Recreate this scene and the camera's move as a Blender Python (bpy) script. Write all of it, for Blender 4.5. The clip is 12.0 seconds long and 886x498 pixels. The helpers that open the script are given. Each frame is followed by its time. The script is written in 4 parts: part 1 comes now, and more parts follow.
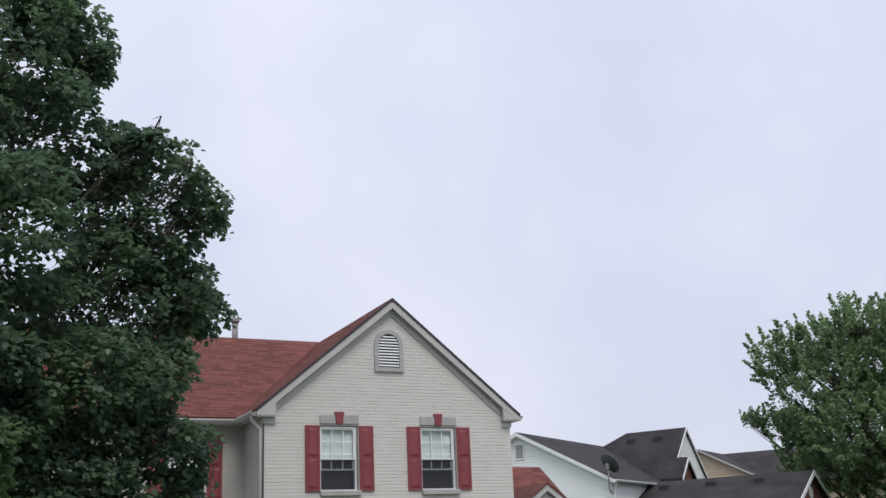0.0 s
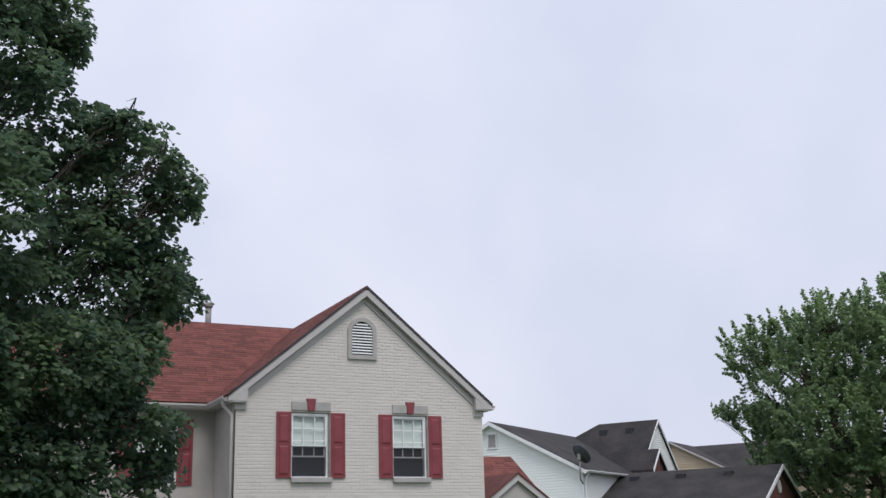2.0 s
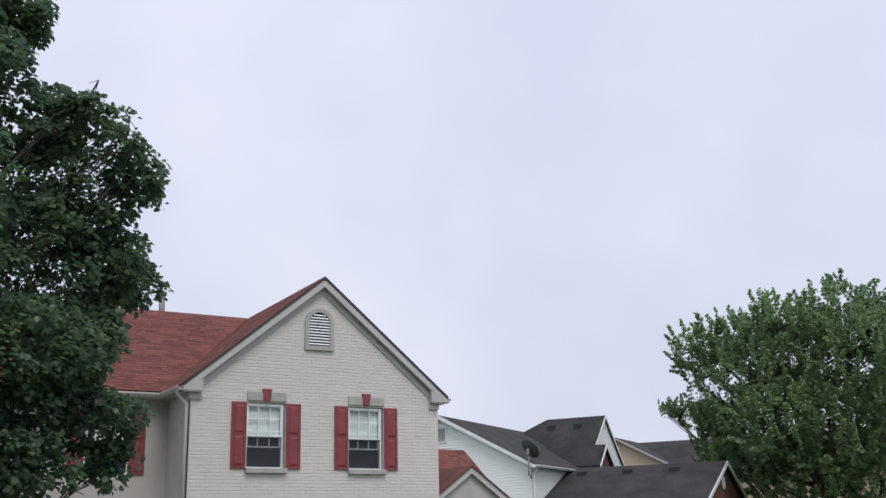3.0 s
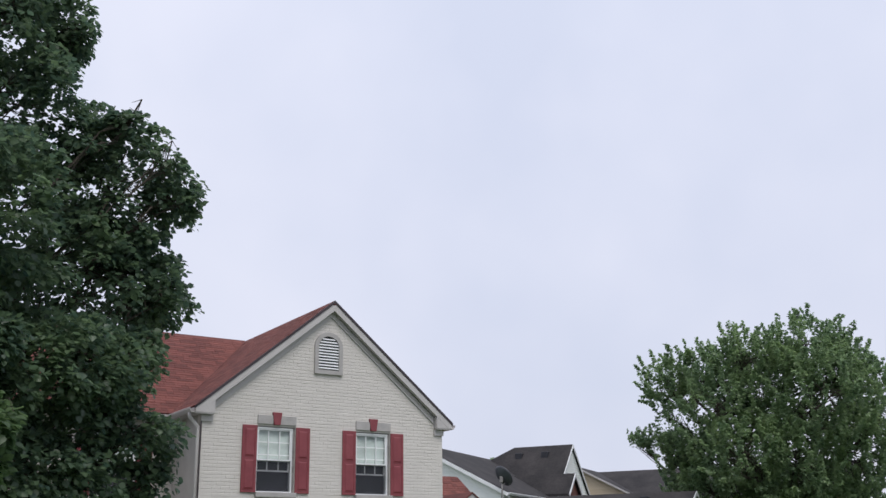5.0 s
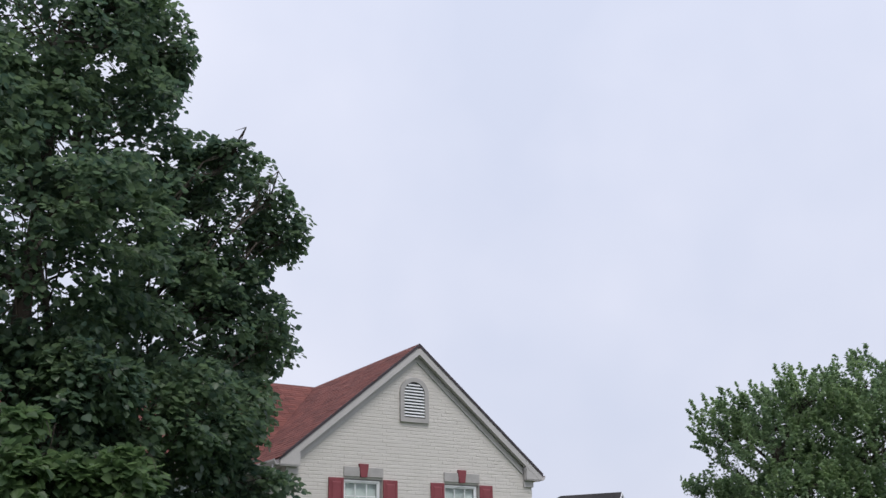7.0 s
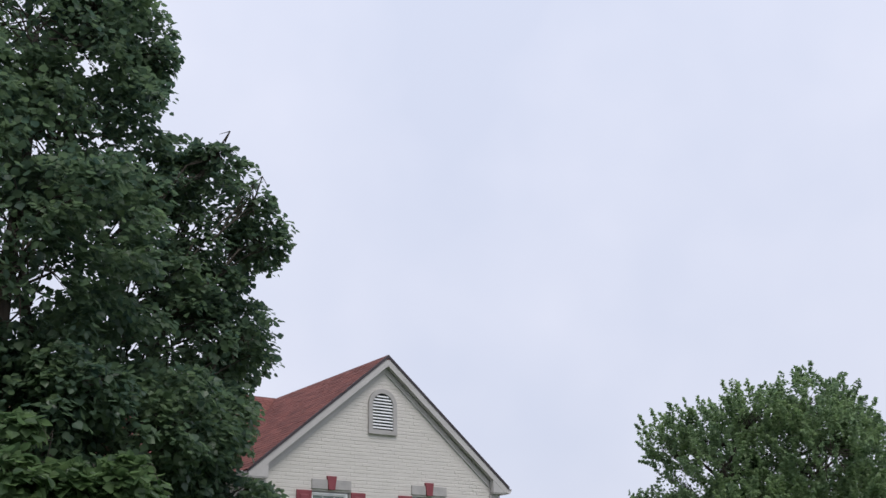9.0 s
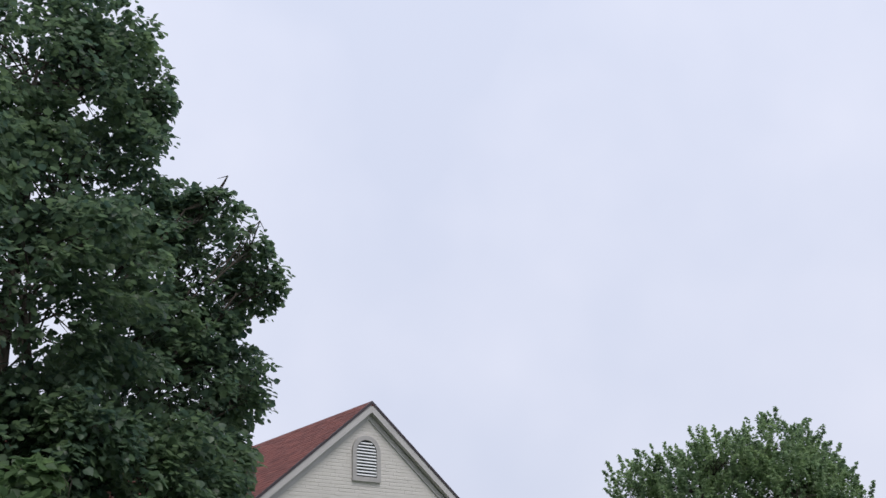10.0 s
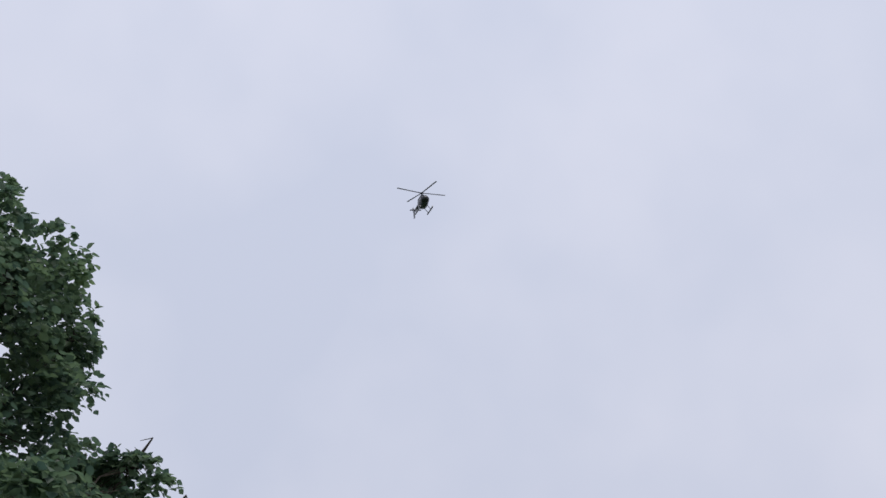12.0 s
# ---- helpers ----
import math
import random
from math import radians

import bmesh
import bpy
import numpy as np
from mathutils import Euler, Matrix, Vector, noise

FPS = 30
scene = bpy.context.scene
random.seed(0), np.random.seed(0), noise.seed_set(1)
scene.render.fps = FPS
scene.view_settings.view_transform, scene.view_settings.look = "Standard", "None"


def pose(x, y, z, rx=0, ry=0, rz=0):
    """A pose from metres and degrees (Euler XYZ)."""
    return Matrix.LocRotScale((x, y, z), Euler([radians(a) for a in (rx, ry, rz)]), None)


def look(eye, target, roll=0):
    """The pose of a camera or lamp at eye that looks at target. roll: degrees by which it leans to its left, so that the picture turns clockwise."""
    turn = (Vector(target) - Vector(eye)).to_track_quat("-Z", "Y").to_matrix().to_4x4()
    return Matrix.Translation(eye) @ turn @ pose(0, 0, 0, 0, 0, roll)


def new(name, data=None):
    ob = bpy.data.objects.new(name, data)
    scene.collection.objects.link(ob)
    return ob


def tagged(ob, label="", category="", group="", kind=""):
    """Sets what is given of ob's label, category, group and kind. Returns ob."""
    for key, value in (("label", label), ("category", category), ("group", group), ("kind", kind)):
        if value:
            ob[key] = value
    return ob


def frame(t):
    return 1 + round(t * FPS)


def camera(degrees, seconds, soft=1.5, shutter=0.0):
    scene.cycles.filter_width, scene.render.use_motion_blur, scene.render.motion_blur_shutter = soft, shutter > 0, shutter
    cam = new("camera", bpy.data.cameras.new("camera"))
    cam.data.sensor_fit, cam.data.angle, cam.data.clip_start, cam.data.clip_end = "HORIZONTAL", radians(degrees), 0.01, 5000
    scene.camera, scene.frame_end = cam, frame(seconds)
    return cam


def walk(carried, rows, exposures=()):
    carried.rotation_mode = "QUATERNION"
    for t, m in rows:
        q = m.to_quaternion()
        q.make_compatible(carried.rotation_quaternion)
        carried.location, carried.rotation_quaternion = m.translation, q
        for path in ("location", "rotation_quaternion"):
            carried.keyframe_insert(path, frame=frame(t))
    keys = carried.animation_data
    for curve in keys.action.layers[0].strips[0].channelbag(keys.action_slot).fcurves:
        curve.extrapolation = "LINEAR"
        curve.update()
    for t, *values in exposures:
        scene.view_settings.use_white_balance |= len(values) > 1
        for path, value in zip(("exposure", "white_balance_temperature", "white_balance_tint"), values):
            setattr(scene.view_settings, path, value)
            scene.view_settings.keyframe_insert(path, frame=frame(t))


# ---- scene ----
cam = camera(45.8, 12.0, soft=1.5)
PATH = [
    (0, (-9.424, -22.714, 1.985), (-8.586, -20.989, 2.552), -2.5),
    (0.5, (-9.419, -22.725, 1.985), (-8.585, -20.998, 2.552), -2.4),
    (1, (-9.388, -22.703, 2.004), (-8.553, -20.975, 2.566), -2.2),
    (1.5, (-9.382, -22.711, 1.987), (-8.534, -20.987, 2.544), -2.0),
    (2, (-9.369, -22.723, 2.002), (-8.491, -21.011, 2.546), -1.7),
    (2.5, (-9.403, -22.671, 1.977), (-8.48, -20.98, 2.515), -1.5),
    (3, (-9.609, -22.581, 1.96), (-8.642, -20.913, 2.492), -1.3),
    (3.2, (-9.698, -22.528, 1.949), (-8.713, -20.87, 2.481), -1.2),
    (5, (-11.055, -21.914, 1.958), (-10.004, -20.313, 2.536), -0.8),
    (5.5, (-11.435, -21.639, 1.971), (-10.398, -20.04, 2.576), -0.7),
    (6, (-11.14, -20.131, 2.223), (-10.107, -18.547, 2.872), -0.9),
    (6.5, (-11.498, -19.879, 2.263), (-10.477, -18.291, 2.921), -1.1),
    (8.3, (-12.187, -19.435, 2.308), (-11.115, -17.885, 2.976), -1.4),
    (8.5, (-12.183, -19.385, 2.305), (-11.097, -17.846, 2.977), -1.4),
    (9, (-12.377, -19.284, 2.269), (-11.262, -17.77, 2.95), -1.4),
    (9.5, (-12.647, -19.179, 2.251), (-11.504, -17.698, 2.959), -1.6),
    (10, (-12.915, -18.966, 2.231), (-11.751, -17.529, 2.993), -2.2),
    (10.5, (-13.171, -18.775, 2.323), (-12.0, -17.383, 3.153), -2.3),
    (11, (-13.154, -17.8, 2.681), (-11.948, -16.505, 3.611), -3.1),
    (11.5, (-13.142, -17.054, 2.952), (-11.92, -15.869, 4.002), -3.5),
    (12, (-13.208, -16.363, 3.12), (-11.971, -15.353, 4.324), -4.4),
]
walk(cam, [(t, look(eye, target, roll)) for t, eye, target, roll in PATH],
     exposures=((0.0, 0.13), (9.5, 0.14), (10.5, 0.10), (11.2, -0.02), (12.0, -0.13)))

# ---- sky and sun: a bright, even overcast ----
SUN_EL, SUN_AZ = radians(58), radians(190)
world = bpy.data.worlds.new("overcast_sky")
scene.world = world
world.use_nodes = True
wn, wl = world.node_tree.nodes, world.node_tree.links
wn.clear()


def wnode(kind, **vals):
    n = wn.new(kind)
    for k, v in vals.items():
        n.inputs[k].default_value = v
    return n


sky = wn.new("ShaderNodeTexSky")
sky.sky_type, sky.sun_disc = "NISHITA", False
sky.sun_elevation, sky.sun_rotation = SUN_EL, SUN_AZ
sky.air_density, sky.dust_density = 1.0, 3.0
thin = wn.new("ShaderNodeMix")
thin.data_type, thin.blend_type = "RGBA", "MULTIPLY"
thin.inputs[0].default_value = 1.0
thin.inputs[7].default_value = (0.1, 0.1, 0.1, 1)
coords = wn.new("ShaderNodeTexCoord")
cloud = wnode("ShaderNodeTexNoise", Scale=2.6, Detail=4.0, Roughness=0.5)
ramp = wn.new("ShaderNodeValToRGB")
ramp.color_ramp.elements[0].position, ramp.color_ramp.elements[1].position = 0.34, 0.66
ramp.color_ramp.elements[0].color = (0.655, 0.70, 0.855, 1)
ramp.color_ramp.elements[1].color = (0.80, 0.82, 0.95, 1)
deck = wn.new("ShaderNodeMix")
deck.data_type = "RGBA"
deck.inputs[0].default_value = 0.93
back = wnode("ShaderNodeBackground", Strength=1.0)
out = wn.new("ShaderNodeOutputWorld")
wl.new(sky.outputs[0], thin.inputs[6])
wl.new(coords.outputs["Generated"], cloud.inputs["Vector"])
wl.new(cloud.outputs[0], ramp.inputs[0])
wl.new(thin.outputs[2], deck.inputs[6])
wl.new(ramp.outputs[0], deck.inputs[7])
height = wn.new("ShaderNodeSeparateXYZ")
grade = wn.new("ShaderNodeMapRange")
for k, v in ((1, 0.0), (2, 0.8), (3, 0.90), (4, 1.07)):
    grade.inputs[k].default_value = v
wl.new(coords.outputs["Generated"], height.inputs[0])
wl.new(height.outputs["Z"], grade.inputs[0])
wl.new(grade.outputs[0], back.inputs["Strength"])
wl.new(deck.outputs[2], back.inputs[0])
wl.new(back.outputs[0], out.inputs[0])

lamp = bpy.data.lights.new("sun", "SUN")
lamp.energy, lamp.angle, lamp.color = 1.5, radians(25), (1.0, 0.97, 0.93)
sun = new("sun", lamp)
sun.matrix_world = look((0, 0, 60), (-math.sin(SUN_AZ) * math.cos(SUN_EL), -math.cos(SUN_AZ) * math.cos(SUN_EL), 60 - math.sin(SUN_EL)))


# ---- materials ----
def material(name, dark, light, rough=0.8, scale=6.0, fine=60.0, bump=0.2, spread=0.0, metal=0.0, stretch=(1, 1, 1), islands=False, span=None):
    """A surface of two tones: blotches at one scale, grain at another, a fine relief, and a shift from piece to piece."""
    m = bpy.data.materials.new(name)
    m.use_nodes = True
    nt = m.node_tree
    b = nt.nodes["Principled BSDF"]
    b.inputs["Roughness"].default_value, b.inputs["Metallic"].default_value = rough, metal
    tc = nt.nodes.new("ShaderNodeTexCoord")
    mp = nt.nodes.new("ShaderNodeMapping")
    mp.inputs["Scale"].default_value = stretch
    nt.links.new(tc.outputs["Object"], mp.inputs[0])
    tones = []
    for s, d in ((scale, 5.0), (fine, 3.0)):
        n = nt.nodes.new("ShaderNodeTexNoise")
        n.inputs["Scale"].default_value, n.inputs["Detail"].default_value = s, d
        nt.links.new(mp.outputs[0], n.inputs["Vector"])
        tones.append(n)
    add = nt.nodes.new("ShaderNodeMath")
    add.operation = "MULTIPLY_ADD"
    add.inputs[1].default_value, add.inputs[2].default_value = 0.35, 0.0
    nt.links.new(tones[1].outputs[0], add.inputs[0])
    half = nt.nodes.new("ShaderNodeMath")
    half.operation = "MULTIPLY_ADD"
    half.inputs[1].default_value = 0.65
    nt.links.new(tones[0].outputs[0], half.inputs[0])
    nt.links.new(add.outputs[0], half.inputs[2])
    fac = half
    if spread:
        piece = nt.nodes.new("ShaderNodeNewGeometry" if islands else "ShaderNodeObjectInfo")
        mix = nt.nodes.new("ShaderNodeMix")
        mix.inputs[0].default_value = spread
        nt.links.new(half.outputs[0], mix.inputs[2])
        nt.links.new(piece.outputs["Random Per Island" if islands else "Random"], mix.inputs[3])
        fac = mix
    r = nt.nodes.new("ShaderNodeValToRGB")
    lo, hi = span or ((0.2, 0.8) if spread else (0.35, 0.65))
    r.color_ramp.elements[0].position, r.color_ramp.elements[1].position = lo, hi
    r.color_ramp.elements[0].color, r.color_ramp.elements[1].color = (*dark, 1), (*light, 1)
    nt.links.new(fac.outputs[0], r.inputs[0])
    nt.links.new(r.outputs[0], b.inputs["Base Color"])
    if bump:
        bp = nt.nodes.new("ShaderNodeBump")
        bp.inputs["Strength"].default_value, bp.inputs["Distance"].default_value = bump, 0.01
        nt.links.new(tones[1].outputs[0], bp.inputs["Height"])
        nt.links.new(bp.outputs[0], b.inputs["Normal"])
    return m


def leaf_material(name, dark, light, islands=True, scale=2.2, spread=0.3, span=(0.28, 0.7)):
    m = material(name, dark, light, rough=0.38, scale=scale, fine=0.5, bump=0, spread=spread, islands=islands, span=span)
    nt = m.node_tree
    b = nt.nodes["Principled BSDF"]
    b.inputs["Specular IOR Level"].default_value = 0.5
    tr = nt.nodes.new("ShaderNodeBsdfTranslucent")
    mix = nt.nodes.new("ShaderNodeMixShader")
    mix.inputs[0].default_value = 0.6
    nt.links.new(b.inputs["Base Color"].links[0].from_socket, tr.inputs[0])
    nt.links.new(b.outputs[0], mix.inputs[1])
    nt.links.new(tr.outputs[0], mix.inputs[2])
    nt.links.new(mix.outputs[0], nt.nodes["Material Output"].inputs[0])
    return m


def glass_material(name):
    m = bpy.data.materials.new(name)
    m.use_nodes = True
    b = m.node_tree.nodes["Principled BSDF"]
    b.inputs["Base Color"].default_value = (0.9, 0.95, 0.95, 1)
    b.inputs["Transmission Weight"].default_value, b.inputs["Roughness"].default_value, b.inputs["IOR"].default_value = 1.0, 0.02, 1.3
    return m


PAINTED_BRICK = material("painted_brick", (0.575, 0.545, 0.512), (0.685, 0.648, 0.608), 0.75, 1.5, 45, 0.4, spread=0.1)
PAINTED_BRICKS = material("painted_bricks", (0.575, 0.545, 0.512), (0.685, 0.648, 0.608), 0.75, 1.5, 45, 0.4, spread=0.1, islands=True)
PAINTED_JOINT = material("painted_joint", (0.58, 0.55, 0.515), (0.67, 0.635, 0.595), 0.85, 4.0, 50, 0.5)
# wall grey with the shade of side and recess darkened into the colour
SHADED_WALL = material("shade_toned_grey_wall", (0.39, 0.37, 0.345), (0.47, 0.45, 0.42), 0.85, 2.0, 60, 0.3)
TRIM = material("grey_trim_paint", (0.44, 0.42, 0.41), (0.53, 0.505, 0.495), 0.5, 2.0, 30, 0.1)
LIMESTONE = material("grey_painted_stone", (0.345, 0.33, 0.32), (0.44, 0.42, 0.41), 0.75, 5.0, 50, 0.3)
RED_PAINT = material("dull_red_paint", (0.20, 0.035, 0.045), (0.26, 0.055, 0.065), 0.45, 4.0, 40, 0.1)
WHITE_VINYL = material("white_vinyl", (0.72, 0.73, 0.74), (0.82, 0.83, 0.84), 0.4, 3.0, 30, 0.05)
BLIND = material("pale_blind", (0.50, 0.54, 0.52), (0.58, 0.62, 0.60), 0.7, 3.0, 30, 0.05)
# near-black: stands for unlit hollows behind window and vent; also roof vents' colour
NEAR_BLACK = material("near_black_shade_and_vents", (0.015, 0.016, 0.02), (0.028, 0.03, 0.038), 0.7, 5.0, 80, 0.1)
ROOM = material("dim_room", (0.3, 0.3, 0.3), (0.36, 0.35, 0.34), 0.9, 2.0, 20, 0)
GLASS = glass_material("window_glass")
RED_SHINGLE = material("red_shingle", (0.09, 0.028, 0.024), (0.225, 0.074, 0.058), 0.9, 2.5, 90, 0.7, spread=0.36)
RED_SHINGLES = material("red_shingles", (0.09, 0.028, 0.024), (0.225, 0.074, 0.058), 0.9, 2.5, 90, 0.7, spread=0.36, islands=True)
RED_FELT = material("red_roof_base", (0.10, 0.032, 0.028), (0.15, 0.048, 0.04), 0.9, 3.0, 60, 0.5)
DARK_EDGE = material("dark_drip_edge", (0.030, 0.022, 0.028), (0.055, 0.040, 0.046), 0.5, 4.0, 40, 0.1)
DARK_SHINGLE = material("dark_shingle", (0.013, 0.012, 0.013), (0.042, 0.037, 0.037), 0.9, 0.9, 9, 0.5, stretch=(1, 1, 0.6))
SIDING_WHITE = material("white_siding", (0.80, 0.83, 0.81), (0.87, 0.89, 0.87), 0.5, 1.5, 20, 0.1, spread=0.25)
SIDING_BEIGE = material("beige_siding", (0.46, 0.37, 0.26), (0.56, 0.46, 0.33), 0.6, 1.5, 20, 0.1, spread=0.25)
RED_BRICK = material("dark_red_brick", (0.10, 0.04, 0.035), (0.18, 0.07, 0.055), 0.85, 5.0, 60, 0.4)
STEEL = material("weathered_steel", (0.20, 0.19, 0.185), (0.30, 0.285, 0.275), 0.6, 5.0, 50, 0.1, metal=0.15)
DISH_GREY = material("dark_dish_paint", (0.04, 0.045, 0.055), (0.07, 0.075, 0.085), 0.4, 3.0, 40, 0.05)
BARK = material("grey_brown_bark", (0.035, 0.028, 0.022), (0.09, 0.075, 0.06), 0.95, 4.0, 30, 0.8, stretch=(1, 1, 0.25))
LEAF_NEAR = leaf_material("dark_green_leaf", (0.052, 0.100, 0.084), (0.172, 0.250, 0.122), scale=1.7, spread=0.25)
LEAF_YOUNG = leaf_material("young_green_leaf", (0.062, 0.115, 0.055), (0.175, 0.265, 0.105))
LEAF_SINGLE = leaf_material("fresh_green_leaf", (0.062, 0.115, 0.055), (0.175, 0.265, 0.105), islands=False)
# distant leaves: haze is mixed into the green, so it is paler than foliage
LEAF_HAZED = leaf_material("hazed_green_leaf", (0.13, 0.21, 0.135), (0.35, 0.47, 0.22), scale=0.8, spread=0.16)
LAWN = material("lawn", (0.03, 0.055, 0.018), (0.07, 0.11, 0.035), 0.95, 0.6, 25, 0.6)
HELI = material("dark_aircraft_paint", (0.03, 0.038, 0.05), (0.05, 0.06, 0.075), 0.35, 2.0, 20, 0)
HELI_GLASS = material("dark_canopy", (0.012, 0.015, 0.02), (0.02, 0.025, 0.03), 0.08, 2.0, 20, 0)


# ---- building helpers ----
def part(name, bm, mat, parent=None, label="", bevel=0.0, smooth=False):
    """Links a bmesh as one mesh object under a thing or a part."""
    if bevel:
        bmesh.ops.bevel(bm, geom=bm.edges[:], offset=bevel, segments=1, affect="EDGES")
    bmesh.ops.recalc_face_normals(bm, faces=bm.faces[:])
    me = bpy.data.meshes.new(name)
    bm.to_mesh(me)
    bm.free()
    me.materials.append(mat)
    if smooth:
        for p in me.polygons:
            p.use_smooth = True
    ob = new(name, me)
    ob.parent = parent
    if label:
        tagged(ob, label)
    return ob


def soup(name, verts, faces, mat, parent=None, label="", kind=""):
    """Links lists of corners and faces as one mesh object."""
    me = bpy.data.meshes.new(name)
    me.from_pydata(verts, [], faces)
    me.materials.append(mat)
    ob = new(name, me)
    ob.parent = parent
    return tagged(ob, label, kind=kind)


def thing(name, label, category, m=None, group="", kind=""):
    ob = new(name)
    if m is not None:
        ob.matrix_world = m
    return tagged(ob, label, category, group, kind)


def box(bm, x0, x1, y0, y1, z0, z1):
    v = [bm.verts.new((x, y, z)) for z in (z0, z1) for x, y in ((x0, y0), (x1, y0), (x1, y1), (x0, y1))]
    for f in ((3, 2, 1, 0), (4, 5, 6, 7), (0, 1, 5, 4), (1, 2, 6, 5), (2, 3, 7, 6), (3, 0, 4, 7)):
        bm.faces.new([v[i] for i in f])
    return bm


def boxed(*r):
    return box(bmesh.new(), *r)


def prism(bm, points, push):
    """A flat outline pushed out along a vector."""
    a = [bm.verts.new(p) for p in points]
    b = [bm.verts.new(Vector(p) + Vector(push)) for p in points]
    bm.faces.new(a[::-1])
    bm.faces.new(b)
    for i in range(len(a)):
        j = (i + 1) % len(a)
        bm.faces.new((a[i], a[j], b[j], b[i]))
    return bm


def prismed(points, push):
    return prism(bmesh.new(), points, push)


def tube(bm, points, radii, sides=7):
    """A tapered round bar through the points."""
    rings = []
    for i, p in enumerate(points):
        p = Vector(p)
        way = (Vector(points[min(i + 1, len(points) - 1)]) - Vector(points[max(i - 1, 0)])).normalized()
        side = way.cross((0.31, 0.17, 0.93) if abs(way.z) < 0.9 else (1, 0, 0)).normalized()
        up = way.cross(side)
        rings.append([bm.verts.new(p + (side * math.cos(k * math.tau / sides) + up * math.sin(k * math.tau / sides)) * radii[i]) for k in range(sides)])
    for a, b in zip(rings, rings[1:]):
        for k in range(sides):
            bm.faces.new((a[k], a[(k + 1) % sides], b[(k + 1) % sides], b[k]))
    bm.faces.new(rings[0][::-1])
    bm.faces.new(rings[-1])
    return bm


def tubed(points, radii, sides=8):
    return tube(bmesh.new(), points, radii, sides)


# ---- ground ----
g = bmesh.new()
bmesh.ops.create_grid(g, x_segments=40, y_segments=40, size=1500)
for v in g.verts:
    far = max(0.0, v.co.length - 120)
    v.co.z = 0.0 if far == 0 else 1.5 * noise.noise(v.co * 0.004)
tagged(part("ground", g, LAWN), "mown green lawn round the houses", "ground", kind="structure")

# ---- the painted brick house ----
XC, HALF, OVER = 0.12, 3.10, 3.30          # gable's middle, half width of the wall, half width of the roof
RIDGE_Z, EAVE_Z, PITCH = 8.02, 5.32, 0.818
RIDGE_Y, WING_Y, WING_X = 5.22, 1.65, -9.6  # main ridge, wing's front wall, wing's far end
WINDOWS = ((-1.68, -0.75), (0.80, 1.73))
WIN_Z = (3.55, 5.0)
house = thing("house", "two-storey painted brick house with red shingle roof and red shutters", "house")


def slope_half(z, lift=0.0):
    """Half the gable's width at a height, under the roof."""
    return min(HALF, (RIDGE_Z - 0.22 - z) / PITCH + lift)


# front wall: a slab with real window openings, then the bricks proud of it
w = bmesh.new()
xs = [XC - HALF] + [x for pair in WINDOWS for x in pair] + [XC + HALF]
for a, b in zip(xs, xs[1:]):
    if (a, b) in WINDOWS:
        box(w, a, b, 0, 0.22, 0, WIN_Z[0])
        box(w, a, b, 0, 0.22, WIN_Z[1], EAVE_Z)
    else:
        box(w, a, b, 0, 0.22, 0, EAVE_Z)
prism(w, [(XC - HALF, 0, EAVE_Z), (XC + HALF, 0, EAVE_Z), (XC + HALF, 0, EAVE_Z + 0.02), (XC, 0, RIDGE_Z - 0.22), (XC - HALF, 0, EAVE_Z + 0.02)], (0, 0.22, 0))
bmesh.ops.remove_doubles(w, verts=w.verts[:], dist=0.001)
front_wall = part("front_wall", w, PAINTED_JOINT, house, "light grey painted brick gable wall")

s = bmesh.new()
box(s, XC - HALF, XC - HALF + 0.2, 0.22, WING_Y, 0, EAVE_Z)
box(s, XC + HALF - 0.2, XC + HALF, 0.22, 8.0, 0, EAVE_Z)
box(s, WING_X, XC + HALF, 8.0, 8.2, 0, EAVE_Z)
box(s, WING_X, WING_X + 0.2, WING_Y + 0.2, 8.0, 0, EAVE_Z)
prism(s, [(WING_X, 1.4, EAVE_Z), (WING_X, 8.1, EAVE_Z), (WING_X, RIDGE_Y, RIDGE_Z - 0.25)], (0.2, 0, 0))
part("side_wall", s, SHADED_WALL, house, "painted side wall, shade put into its grey")

WING_WIN = (-4.80, -3.84)
s = bmesh.new()
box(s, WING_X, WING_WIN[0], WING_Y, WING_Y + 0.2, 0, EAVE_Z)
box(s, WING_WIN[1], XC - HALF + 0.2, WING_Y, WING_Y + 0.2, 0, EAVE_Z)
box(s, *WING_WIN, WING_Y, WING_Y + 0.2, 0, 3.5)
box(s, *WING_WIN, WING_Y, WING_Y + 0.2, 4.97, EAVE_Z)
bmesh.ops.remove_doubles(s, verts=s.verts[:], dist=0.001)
part("wing_wall", s, SHADED_WALL, house, "painted recessed front wall, shade put into its grey")
part("upper_floor", boxed(WING_X + 0.2, XC + HALF - 0.2, 0.22, 8.0, 2.6, 2.75), ROOM, house)
part("room_divider", boxed(WING_X + 0.2, XC + HALF - 0.2, 3.6, 3.7, 2.75, EAVE_Z), ROOM, house)

# roof decks
def deck_part(name, pts, push, mat, parent, label=""):
    return part(name, prismed(pts, push), mat, parent, label)


FR = -0.15
roof = deck_part("roof", [(XC, FR, RIDGE_Z), (XC - OVER, FR, EAVE_Z), (XC - OVER, 1.38, EAVE_Z), (XC, RIDGE_Y, RIDGE_Z)], (0, 0, -0.1), RED_FELT, house, "red asphalt shingle roof")
deck_part("gable_slope", [(XC, FR, RIDGE_Z), (XC, 8.4, RIDGE_Z), (XC + OVER, 8.4, EAVE_Z), (XC + OVER, FR, EAVE_Z)], (0, 0, -0.1), RED_FELT, roof)
